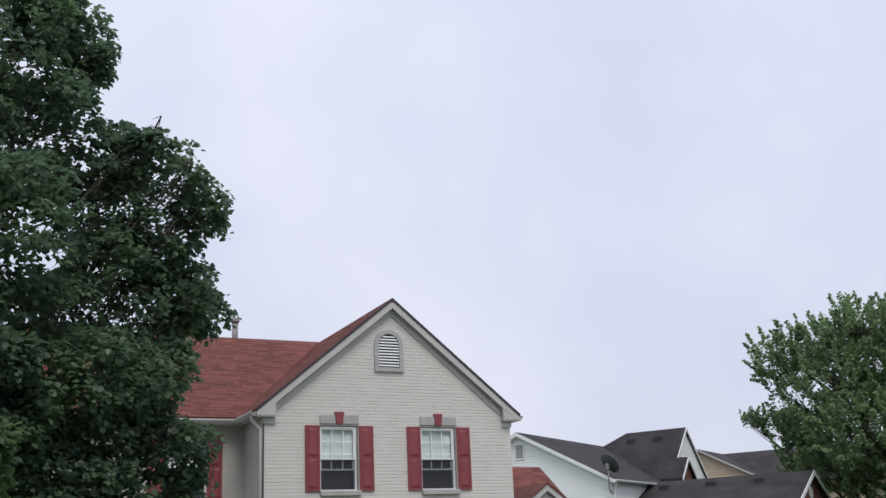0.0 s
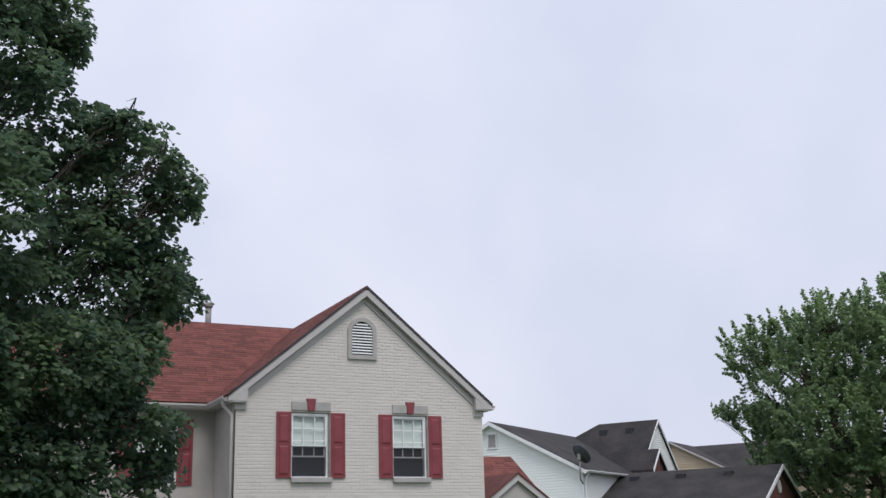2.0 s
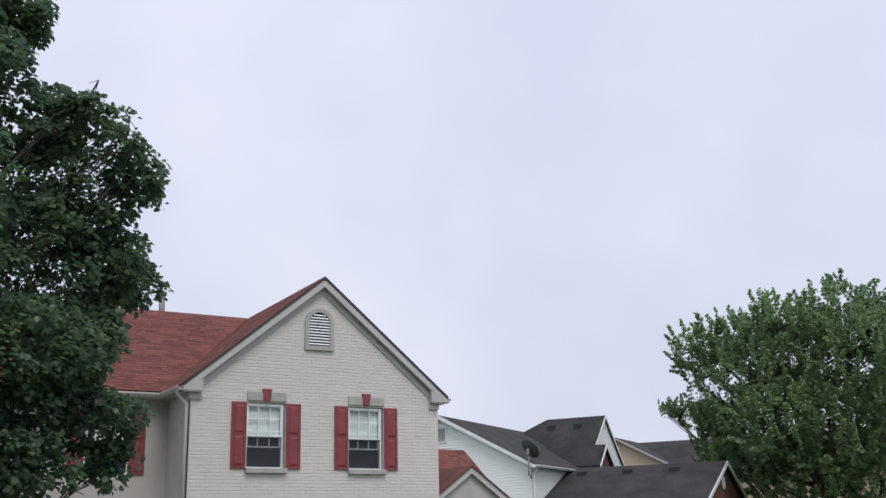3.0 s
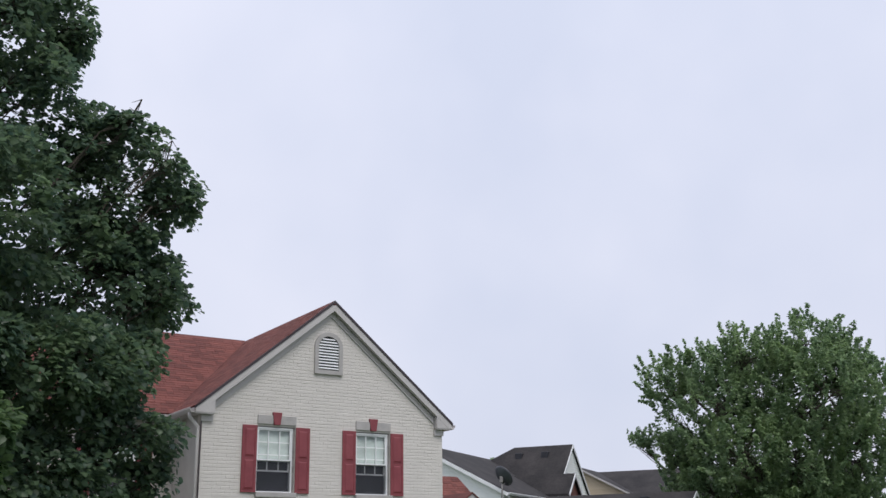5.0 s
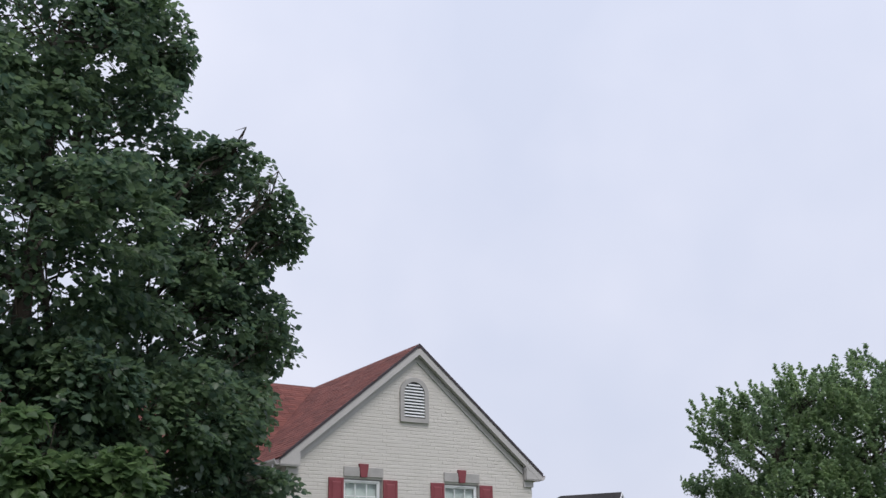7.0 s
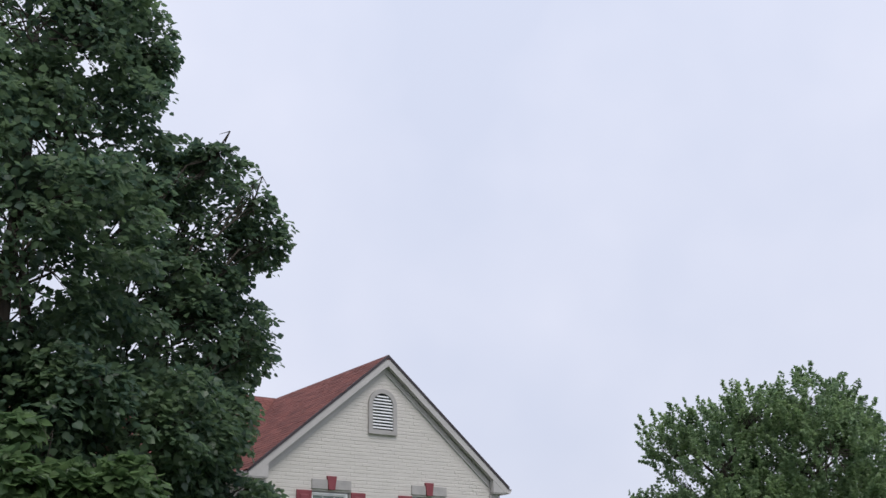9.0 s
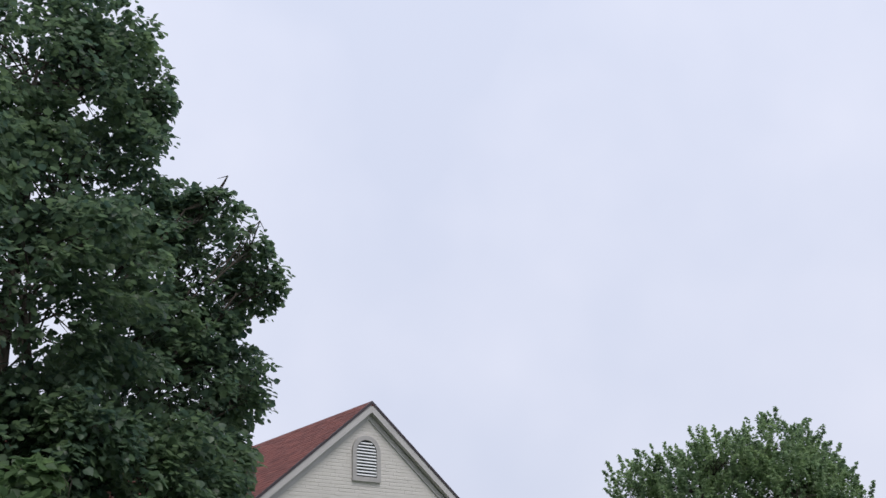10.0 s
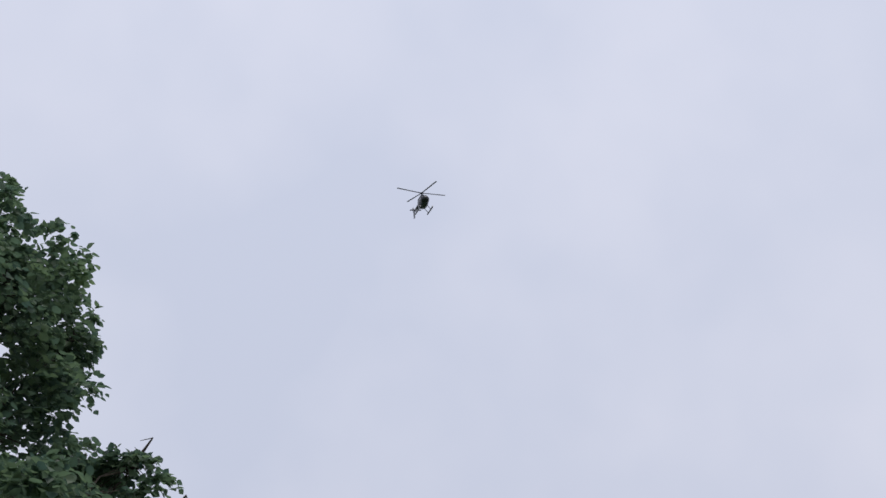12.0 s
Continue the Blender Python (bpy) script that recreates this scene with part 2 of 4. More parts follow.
deck_part("wing_slope", [(WING_X - 0.3, RIDGE_Y, RIDGE_Z), (WING_X - 0.3, 1.38, EAVE_Z), (XC - OVER, 1.38, EAVE_Z), (XC, RIDGE_Y, RIDGE_Z)], (0, 0, -0.1), RED_FELT, roof)
deck_part("back_slope", [(WING_X - 0.3, RIDGE_Y, RIDGE_Z), (XC, RIDGE_Y, RIDGE_Z), (XC, 8.4, EAVE_Z + 0.03), (WING_X - 0.3, 8.4, EAVE_Z + 0.03)], (0, 0, -0.1), RED_FELT, roof)

# rake boards, soffit, frieze and boxed eave returns of the gable
for sgn in (-1, 1):
    def rk(x, z, y):
        return (XC + sgn * x, y, z)
    part("drip_edge", prismed([rk(0, RIDGE_Z + 0.03, FR - 0.03), rk(OVER + 0.02, EAVE_Z + 0.012, FR - 0.03), rk(OVER + 0.02, EAVE_Z - 0.06, FR - 0.03), rk(0, RIDGE_Z - 0.045, FR - 0.03)], (0, 0.026, 0)), DARK_EDGE, roof, "dark shingle edge")
    part("rake_board", prismed([rk(0, RIDGE_Z - 0.004, FR - 0.014), rk(OVER, EAVE_Z - 0.019, FR - 0.014), rk(OVER, EAVE_Z - 0.13, FR - 0.014), rk(OVER - 0.098, EAVE_Z - 0.13, FR - 0.014), rk(0, RIDGE_Z - 0.225, FR - 0.014)], (0, 0.012, 0)), TRIM, house, "grey painted rake board")
    part("soffit", prismed([rk(0, RIDGE_Z - 0.20, FR), rk(OVER - 0.1, EAVE_Z - 0.105, FR), rk(OVER - 0.1, EAVE_Z - 0.125, FR), rk(0, RIDGE_Z - 0.22, FR)], (0, -FR - 0.037, 0)), TRIM, house)
    part("frieze_board", prismed([rk(0, RIDGE_Z - 0.22, -0.035), rk(HALF - 0.26, EAVE_Z + 0.13, -0.035), rk(HALF - 0.26, EAVE_Z - 0.02, -0.035), rk(0, RIDGE_Z - 0.37, -0.035)], (0, 0.03, 0)), TRIM, house, "grey painted frieze board")
    part("eave_return", prismed([rk(HALF - 0.24, EAVE_Z + 0.145, FR - 0.01), rk(OVER - 0.09, EAVE_Z - 0.134, FR - 0.01), rk(HALF - 0.24, EAVE_Z - 0.134, FR - 0.01)], (0, -FR - 0.03, 0)), TRIM, house, "boxed grey eave return")
    part("eave_underside", prismed([rk(HALF - 0.23, EAVE_Z - 0.16, FR), rk(OVER - 0.01, EAVE_Z - 0.16, FR), rk(OVER - 0.01, EAVE_Z - 0.138, FR), rk(HALF - 0.23, EAVE_Z - 0.138, FR)], (0, -FR - 0.04, 0)), TRIM, house)
    part("corner_block", prismed([rk(HALF - 0.25, EAVE_Z - 0.165, -0.05), rk(HALF + 0.02, EAVE_Z - 0.165, -0.05), rk(HALF + 0.02, EAVE_Z - 0.30, -0.05), rk(HALF - 0.25, EAVE_Z - 0.30, -0.05)], (0, 0.045, 0)), TRIM, house)
    # boxed side eave
    part("side_soffit", prismed([rk(HALF + 0.02, EAVE_Z - 0.15, -0.02), rk(OVER, EAVE_Z - 0.15, -0.02), rk(OVER, EAVE_Z - 0.06, -0.02), rk(HALF + 0.02, EAVE_Z - 0.06, -0.02)], (0, 1.3 if sgn < 0 else 8.2, 0)), TRIM, house)


def gutter(pts_a, pts_b, outward, parent, mat=TRIM):
    """An open K-shaped gutter from a to b."""
    a, b, o = Vector(pts_a), Vector(pts_b), Vector(outward)
    prof = ((0, 0), (0, -0.11), (0.07, -0.11), (0.12, -0.04), (0.12, 0.0), (0.105, 0.0), (0.105, -0.035), (0.065, -0.095), (0.012, -0.095), (0.012, 0))
    return part("gutter", prismed([a + o * p + Vector((0, 0, q)) for p, q in prof], b - a), mat, parent, "grey metal gutter")


gutter((XC - OVER, FR + 0.02, EAVE_Z - 0.03), (XC - OVER, 1.38, EAVE_Z - 0.03), (-1, 0, 0), house)
gutter((XC + OVER, FR + 0.02, EAVE_Z - 0.03), (XC + OVER, 8.4, EAVE_Z - 0.03), (1, 0, 0), house)
gutter((WING_X - 0.3, 1.38, EAVE_Z - 0.03), (XC - OVER - 0.12, 1.38, EAVE_Z - 0.03), (0, -1, 0), house)
part("wing_soffit", boxed(WING_X - 0.3, XC - HALF - 0.02, 1.38, WING_Y - 0.004, EAVE_Z - 0.15, EAVE_Z - 0.08), TRIM, house)
DX = XC - HALF
part("downspout", tubed([(DX - 0.26, 0.02, EAVE_Z - 0.13), (DX - 0.26, 0.02, EAVE_Z - 0.22), (DX - 0.06, 0.04, EAVE_Z - 0.42), (DX - 0.05, 0.04, EAVE_Z - 0.6), (DX - 0.05, 0.04, 0.1)], [0.042] * 5, 8), TRIM, house, "grey metal downspout", smooth=True)
part("corner_trim", boxed(DX - 0.012, DX + 0.012, -0.02, 0.0, 0.0, EAVE_Z - 0.3), DARK_EDGE, house)


def shutter(x0, x1, z0, z1, y):
    sh = part("shutter", boxed(x0, x1, y - 0.03, y, z0, z1), RED_PAINT, house, "dull red raised-panel shutter", bevel=0.004)
    mid = z0 + (z1 - z0) * 0.51
    for a, b in ((z0 + 0.07, mid - 0.035), (mid + 0.035, z1 - 0.07)):
        p = bmesh.new()
        q0, q1 = x0 + 0.06, x1 - 0.06
        lo = [p.verts.new(c) for c in ((q0, y - 0.030, a), (q1, y - 0.030, a), (q1, y - 0.030, b), (q0, y - 0.030, b))]
        hi = [p.verts.new(c) for c in ((q0 + 0.035, y - 0.045, a + 0.035), (q1 - 0.035, y - 0.045, a + 0.035), (q1 - 0.035, y - 0.045, b - 0.035), (q0 + 0.035, y - 0.045, b - 0.035))]
        p.faces.new(hi)
        for i in range(4):
            p.faces.new((lo[i], lo[(i + 1) % 4], hi[(i + 1) % 4], hi[i]))
        part("panel", p, RED_PAINT, sh)
        ring = bmesh.new()
        for r in ((q0 - 0.012, q1 + 0.012, a - 0.012, a), (q0 - 0.012, q1 + 0.012, b, b + 0.012), (q0 - 0.012, q0, a, b), (q1, q1 + 0.012, a, b)):
            box(ring, r[0], r[1], y - 0.037, y - 0.029, r[2], r[3])
        part("moulding", ring, RED_PAINT, sh)
    return sh


def frame_of(bm, x0, x1, z0, z1, y0, y1, wd):
    box(bm, x0, x0 + wd, y0, y1, z0, z1)
    box(bm, x1 - wd, x1, y0, y1, z0, z1)
    box(bm, x0 + wd, x1 - wd, y0, y1, z0, z0 + wd)
    box(bm, x0 + wd, x1 - wd, y0, y1, z1 - wd, z1)
    return bm


def window(x0, x1, z0, z1, y):
    """A double-hung sash window, its lower sash pushed a third of the way up behind an insect screen."""
    win = part("window", frame_of(bmesh.new(), x0, x1, z0, z1, y + 0.015, y + 0.13, 0.026), WHITE_VINYL, house, "white sash window, lower sash raised over a dark screen")
    a, b = x0 + 0.026, x1 - 0.026
    mid = z0 + (z1 - z0) * 0.49
    part("upper_sash", frame_of(bmesh.new(), a, b, mid, z1 - 0.026, y + 0.03, y + 0.065, 0.03), WHITE_VINYL, win)
    for k in (1, 2):
        x = a + (b - a) * k / 3
        part("muntin", boxed(x - 0.011, x + 0.011, y + 0.037, y + 0.05, mid + 0.035, z1 - 0.07), WHITE_VINYL, win)
    h = (z1 - mid) * 0.47
    part("muntin", boxed(a + 0.035, b - 0.035, y + 0.038, y + 0.049, mid + h + 0.05, mid + h + 0.072), WHITE_VINYL, win)
    part("muntin", boxed(a + 0.035, b - 0.035, y + 0.038, y + 0.049, mid + 0.115, mid + 0.137), WHITE_VINYL, win)
    pane = part("pane", boxed(a + 0.03, b - 0.03, y + 0.051, y + 0.055, mid + 0.03, z1 - 0.065), GLASS, win)
    pane.visible_shadow = False
    part("blind", boxed(a + 0.02, b - 0.02, y + 0.11, y + 0.118, mid - 0.02, z1 - 0.05), BLIND, win, "pale drawn blind")
    low = z0 + (mid - z0) * 0.66
    part("lower_sash", frame_of(bmesh.new(), a + 0.012, b - 0.012, low, mid + 0.02, y + 0.07, y + 0.1, 0.03), WHITE_VINYL, win)
    for k in (1, 2):
        x = a + (b - a) * k / 3
        part("muntin", boxed(x - 0.011, x + 0.011, y + 0.076, y + 0.09, low + 0.03, mid - 0.01), WHITE_VINYL, win)
    part("screen", boxed(a, b, y + 0.06, y + 0.063, z0 + 0.035, mid), NEAR_BLACK, win, "dark insect screen").data.materials[0] = SCREEN_MESH
    # added dark sheet, its colour is the gloom of the unlit room
    part("shade_backing", boxed(a, b, y + 0.14, y + 0.145, z0 + 0.02, mid), NEAR_BLACK, win)
    return win


def screen_material():
    """Dark gauze: half of the light goes through it."""
    m = bpy.data.materials.new("screen_gauze")
    m.use_nodes = True
    nt = m.node_tree
    b = nt.nodes["Principled BSDF"]
    b.inputs["Base Color"].default_value, b.inputs["Roughness"].default_value = (0.05, 0.053, 0.065, 1), 0.5
    t = nt.nodes.new("ShaderNodeBsdfTransparent")
    mix = nt.nodes.new("ShaderNodeMixShader")
    mix.inputs[0].default_value = 0.76
    nt.links.new(b.outputs[0], mix.inputs[1])
    nt.links.new(t.outputs[0], mix.inputs[2])
    nt.links.new(mix.outputs[0], nt.nodes["Material Output"].inputs[0])
    return m


SCREEN_MESH = screen_material()
for x0, x1 in WINDOWS:
    c = (x0 + x1) / 2
    win = window(x0, x1 - 0.06, WIN_Z[0], WIN_Z[1] - 0.03, 0.0)
    part("jamb", boxed(x1 - 0.058, x1, 0.03, 0.13, *WIN_Z), STEEL, win, "dull grey jamb")
    part("head", boxed(x0, x1 - 0.06, 0.03, 0.13, WIN_Z[1] - 0.028, WIN_Z[1]), STEEL, win)
    shutter(x0 - 0.355, x0 - 0.005, WIN_Z[0] - 0.01, WIN_Z[1], -0.016)
    shutter(x1 + 0.005, x1 + 0.355, WIN_Z[0] - 0.01, WIN_Z[1], -0.016)
    part("sill", boxed(x0 - 0.01, x1 + 0.03, -0.09, 0.02, WIN_Z[0] - 0.11, WIN_Z[0]), LIMESTONE, house, "grey window sill", bevel=0.006)
    for a, b in ((x0, c - 0.09), (c + 0.09, x1 + 0.01)):
        part("lintel", boxed(a, b, -0.035, 0.0, WIN_Z[1] + 0.04, WIN_Z[1] + 0.24), LIMESTONE, house, "grey lintel stone", bevel=0.004)
    part("keystone", prismed([(c - 0.075, -0.055, WIN_Z[1] + 0.03), (c + 0.075, -0.055, WIN_Z[1] + 0.03), (c + 0.115, -0.055, WIN_Z[1] + 0.31), (c - 0.115, -0.055, WIN_Z[1] + 0.31)], (0, 0.055, 0)), RED_PAINT, house, "red keystone", bevel=0.004)
window(*WING_WIN, 3.5, 4.97, WING_Y)
for a in (WING_WIN[0] - 0.36, WING_WIN[1] + 0.01):
    shutter(a, a + 0.35, 3.48, 4.97, WING_Y)

# arched louvred vent high in the gable
VC, VB, VR = 0.045, 6.28, 0.365
vent = thing("gable_vent", "", "")
vent.parent = house
tagged(vent, "arched louvred vent with grey surround")
VS = VB + 0.64
def arch(r, bottom):
    return [(VC - r, bottom)] + [(VC - r * math.cos(k * math.pi / 20), VS + r * math.sin(k * math.pi / 20)) for k in range(21)] + [(VC + r, bottom)]
outer, inner = arch(VR, VB), arch(VR - 0.10, VB + 0.10)
sur = bmesh.new()
rows = [[sur.verts.new((x, y, z)) for x, z in ring] for y, ring in ((0.0, outer), (-0.06, outer), (-0.06, inner), (0.0, inner))]
for a, b in zip(rows, rows[1:]):
    for i in range(len(a)):
        j = (i + 1) % len(a)
        sur.faces.new((a[i], a[j], b[j], b[i]))
part("surround", sur, LIMESTONE, vent, "grey arched surround")
# dark sheet painted as the shade behind the slats
part("shade_backing", prismed([(x, -0.016, z) for x, z in inner], (0, 0.003, 0)), NEAR_BLACK, vent)
RI = VR - 0.105
for k in range(11):
    z = VB + 0.125 + k * 0.069
    half = RI if z < VS - 0.02 else math.sqrt(max(0.0, RI * RI - (z + 0.03 - VS) ** 2))
    if half > 0.04:
        part("slat", prismed([(VC - half, -0.046, z), (VC - half, -0.052, z + 0.008), (VC - half, -0.040, z + 0.036), (VC - half, -0.032, z + 0.032)], (2 * half, 0, 0)), WHITE_VINYL, vent)

# flue pipe behind the main ridge
pipe = part("flue_pipe", tubed([(-2.3, 5.3, 7.6), (-2.3, 5.3, 8.5)], [0.082, 0.082], 14), STEEL, house, "weathered metal flue pipe", smooth=True)
part("cap", tubed([(-2.3, 5.3, 8.48), (-2.3, 5.3, 8.52), (-2.3, 5.3, 8.58), (-2.3, 5.3, 8.61)], [0.10, 0.125, 0.125, 0.09], 14), STEEL, pipe)

# low side roof with a small gable
SX, SY, SZ, SP = 6.33, 4.0, 4.43, 0.71
low_roof = part("side_roof", prismed([(XC + HALF + 0.004, SY, SZ), (SX, SY, SZ), (SX, SY - 3.0, SZ - 3.0 * SP), (XC + HALF + 0.004, SY - 3.0, SZ - 3.0 * SP)], (0, 0, -0.09)), RED_FELT, house, "low red shingle side roof")
part("back_slope", prismed([(XC + HALF + 0.004, SY, SZ), (SX, SY, SZ), (SX, SY + 3.0, SZ - 3.0 * SP), (XC + HALF + 0.004, SY + 3.0, SZ - 3.0 * SP)], (0, 0, -0.09)), RED_FELT, low_roof)
for sgn in (-1, 1):
    part("rake_board", prismed([(SX, SY, SZ - 0.03), (SX, SY + sgn * 3.0, SZ - 0.03 - 3 * SP), (SX, SY + sgn * 3.0, SZ - 0.2 - 3 * SP), (SX, SY, SZ - 0.2)], (0.03, 0, 0)), DARK_EDGE, low_roof)
part("side_room", prismed([(3.1 + 0.01, 1.2, 0), (3.11, 6.8, 0), (3.11, 6.8, 2.4), (3.11, SY, SZ - 0.1), (3.11, 1.2, 2.4)], (SX - 3.3, 0, 0)), SHADED_WALL, house, "painted side room in the shade-toned grey")
PX, PZ, PY = 4.68, 3.76, 0.85
pg = part("porch_gable", prismed([(PX, PY + 0.1, PZ - 0.1), (PX + 1.75, PY + 0.1, PZ - 0.1 - 1.75 * 0.72), (PX - 1.45, PY + 0.1, PZ - 0.1 - 1.45 * 0.72)], (0, 0.5, 0)), SHADED_WALL, house, "grey stucco porch gable")
for sgn, ln in ((-1, 1.5), (1, 1.85)):
    def pk(d, z, y):
        return (PX + sgn * d, y, z)
    part("rake_board", prismed([pk(0, PZ - 0.03, PY), pk(ln, PZ - 0.03 - ln * 0.72, PY), pk(ln, PZ - 0.2 - ln * 0.72, PY), pk(0, PZ - 0.21, PY)], (0, 0.04, 0)), TRIM, pg, "grey rake board")
    part("roof_slope", prismed([pk(0, PZ, PY - 0.03), pk(ln, PZ - ln * 0.72, PY - 0.03), pk(ln, PZ - 0.04 - ln * 0.72, PY - 0.03), pk(0, PZ - 0.04, PY - 0.03)], (0, 1.9, 0)), RED_FELT, pg)
part("side_wall", boxed(PX - 1.35, PX + 1.35, PY + 0.3, PY + 0.5, 0, PZ - 1.4), SHADED_WALL, pg)

# ---- neighbouring house with white siding and dark roofs ----
def siding(parent, mat, half_at, z0, z1, step, axis, at, out, reach):
    """Lap boards on a wall: each a board of its own, cut to the wall's outline."""
    z = z0
    while z < z1:
        lo, hi = half_at(z), half_at(z + step)
        if hi[1] - hi[0] > 0.1:
            b = bmesh.new()
            ring = []
            for (p, q), zz, o in ((lo, z, reach), (hi, z + step, 0.004)):
                for u in (p, q):
                    ring.append((u, at + out * o, zz) if axis == "x" else (at + out * o, u, zz))
            inn = [(u, at, zz) if axis == "x" else (at, u, zz) for (p, q), zz in ((lo, z), (hi, z + step)) for u in (p, q)]
            v = [b.verts.new(c) for c in ring + inn]
            for f in ((0, 1, 3, 2), (0, 4, 5, 1), (2, 3, 7, 6), (0, 2, 6, 4), (1, 5, 7, 3)):
                b.faces.new([v[i] for i in f])
            part("board", b, mat, parent)
        z += step


def roof_vent(parent, x, y, z):
    b = bmesh.new()
    box(b, x - 0.2, x + 0.2, y - 0.22, y + 0.2, z - 0.25, z + 0.14)
    bmesh.ops.bevel(b, geom=b.edges[:], offset=0.03, segments=1, affect="EDGES")
    return part("roof_vent", b, NEAR_BLACK, parent, "dark box roof vent")


def gable_y(parent, xm, half, y0, y1, zr, pitch, name="roof"):
    """A gabled roof whose ridge runs along y."""
    r = part(name, prismed([(xm, y0, zr), (xm + half, y0, zr - half * pitch), (xm + half, y0, zr - half * pitch - 0.12), (xm, y0, zr - 0.12), (xm - half, y0, zr - half * pitch - 0.12), (xm - half, y0, zr - half * pitch)], (0, y1 - y0, 0)), DARK_SHINGLE, parent, "dark grey shingle roof")
    return r


def gable_x(parent, ym, half, x0, x1, zr, pitch, name="roof", hip=0.0):
    """A gabled roof whose ridge runs along x; hip slopes its far end."""
    b = bmesh.new()
    P = [(x0, ym, zr), (x1, ym, zr), (x1, ym - half, zr - half * pitch), (x0 - hip, ym - half, zr - half * pitch), (x1, ym + half, zr - half * pitch), (x0 - hip, ym + half, zr - half * pitch)]
    top = [b.verts.new(p) for p in P]
    bot = [b.verts.new((p[0], p[1], p[2] - 0.12)) for p in P]
    for f in ((0, 3, 2, 1), (0, 1, 4, 5), (0, 5, 3)):
        b.faces.new([top[i] for i in f])
        b.faces.new([bot[i] for i in f[::-1]])
    for a, c in ((3, 2), (2, 1), (1, 4), (4, 5), (5, 3)):
        b.faces.new((top[a], top[c], bot[c], bot[a]))
    return part(name, b, DARK_SHINGLE, parent, "dark grey shingle roof")


nb = thing("house", "neighbouring house with white lap siding and dark shingle roofs", "house", pose(18.6, 18.2, 0, 0, 0, -57))
NR, NZ, NP = -4.73, 7.74, 0.525
NH = 4.9
body = prismed([(NR - NH + 0.3, 0, 0), (NR + NH - 0.3, 0, 0), (NR + NH - 0.3, 0, NZ - NH * NP), (NR, 0, NZ - 0.15), (NR - NH + 0.3, 0, NZ - NH * NP)], (0, 13, 0))
nwall = part("wall", body, SIDING_WHITE, nb, "white lap siding wall")
gable_y(nb, NR, NH, -0.3, 12.5, NZ, NP)
siding(nwall, SIDING_WHITE, lambda z: (NR - min(NH - 0.3, (NZ - 0.15 - z) / NP), NR + min(NH - 0.3, (NZ - 0.15 - z) / NP)), 2.6, NZ - 0.2, 0.127, "x", 0.0, -1, 0.04)
siding(nwall, SIDING_WHITE, lambda z: (0.0, 12.9), 2.6, NZ - NH * NP - 0.05, 0.127, "y", NR + NH - 0.3, 1, 0.04)
for sgn in (-1, 1):
    part("rake_board", prismed([(NR, -0.33, NZ - 0.02), (NR + sgn * NH, -0.33, NZ - NH * NP - 0.02), (NR + sgn * NH, -0.33, NZ - NH * NP - 0.2), (NR, -0.33, NZ - 0.2)], (0, 0.05, 0)), WHITE_VINYL, nb, "white rake board")
    part("soffit", prismed([(NR, -0.28, NZ - 0.17), (NR + sgn * NH, -0.28, NZ - NH * NP - 0.17), (NR + sgn * NH, -0.28, NZ - NH * NP - 0.2), (NR, -0.28, NZ - 0.2)], (0, 0.26, 0)), WHITE_VINYL, nb)
gutter((NR + NH, -0.3, NZ - NH * NP - 0.02), (NR + NH, 6.0, NZ - NH * NP - 0.02), (1, 0, 0), nb, WHITE_VINYL)
part("corner_trim", boxed(-0.19, -0.10, -0.06, 0.03, 0, 4.95), WHITE_VINYL, nb, "white corner trim")
part("downspout", tubed([(0.2, 0.0, 5.05), (0.02, 0.03, 4.75), (-0.02, 0.05, 4.5), (-0.02, 0.05, 0.1)], [0.045] * 4), WHITE_VINYL, nb, "white downspout")
nv = part("gable_vent", frame_of(bmesh.new(), -4.98, -4.45, 6.42, 7.18, -0.08, -0.03, 0.06), WHITE_VINYL, nb, "white louvred gable vent")
for k in range(9):
    part("slat", prismed([(-4.92, -0.07, 6.49 + k * 0.07), (-4.92, -0.04, 6.54 + k * 0.07), (-4.92, -0.03, 6.53 + k * 0.07), (-4.92, -0.06, 6.48 + k * 0.07)], (0.41, 0, 0)), LIMESTONE, nv)
# taller cross roof with its gable towards the street
DYR, DZ, DP = 10.5, 8.36, 0.9
gable_x(nb, DYR, 5.0, -3.35, 0.12, DZ, DP, "cross_roof", hip=7.6)
cw = part("cross_wall", prismed([(0, DYR - 4.6, 0), (0, DYR + 4.6, 0), (0, DYR + 4.6, DZ - 0.15 - 4.6 * DP), (0, DYR, DZ - 0.15), (0, DYR - 4.6, DZ - 0.15 - 4.6 * DP)], (-0.3, 0, 0)), SIDING_WHITE, nb, "white lap siding gable")
siding(cw, SIDING_WHITE, lambda z: (DYR - min(4.6, (DZ - 0.15 - z) / DP), DYR + min(4.6, (DZ - 0.15 - z) / DP)), 4.2, DZ - 0.2, 0.127, "y", 0.0, 1, 0.04)
for sgn, ln in ((-1, 2.4), (1, 3.6)):
    part("rake_board", prismed([(0.12, DYR, DZ - 0.02), (0.12, DYR + sgn * ln, DZ - ln * DP - 0.02), (0.12, DYR + sgn * ln, DZ - ln * DP - 0.16), (0.12, DYR, DZ - 0.16)], (0.04, 0, 0)), WHITE_VINYL, nb, "white rake board")
for x in (-2.85, -1.3):
    roof_vent(nb, x, DYR - 0.6, DZ - 0.6 * DP)
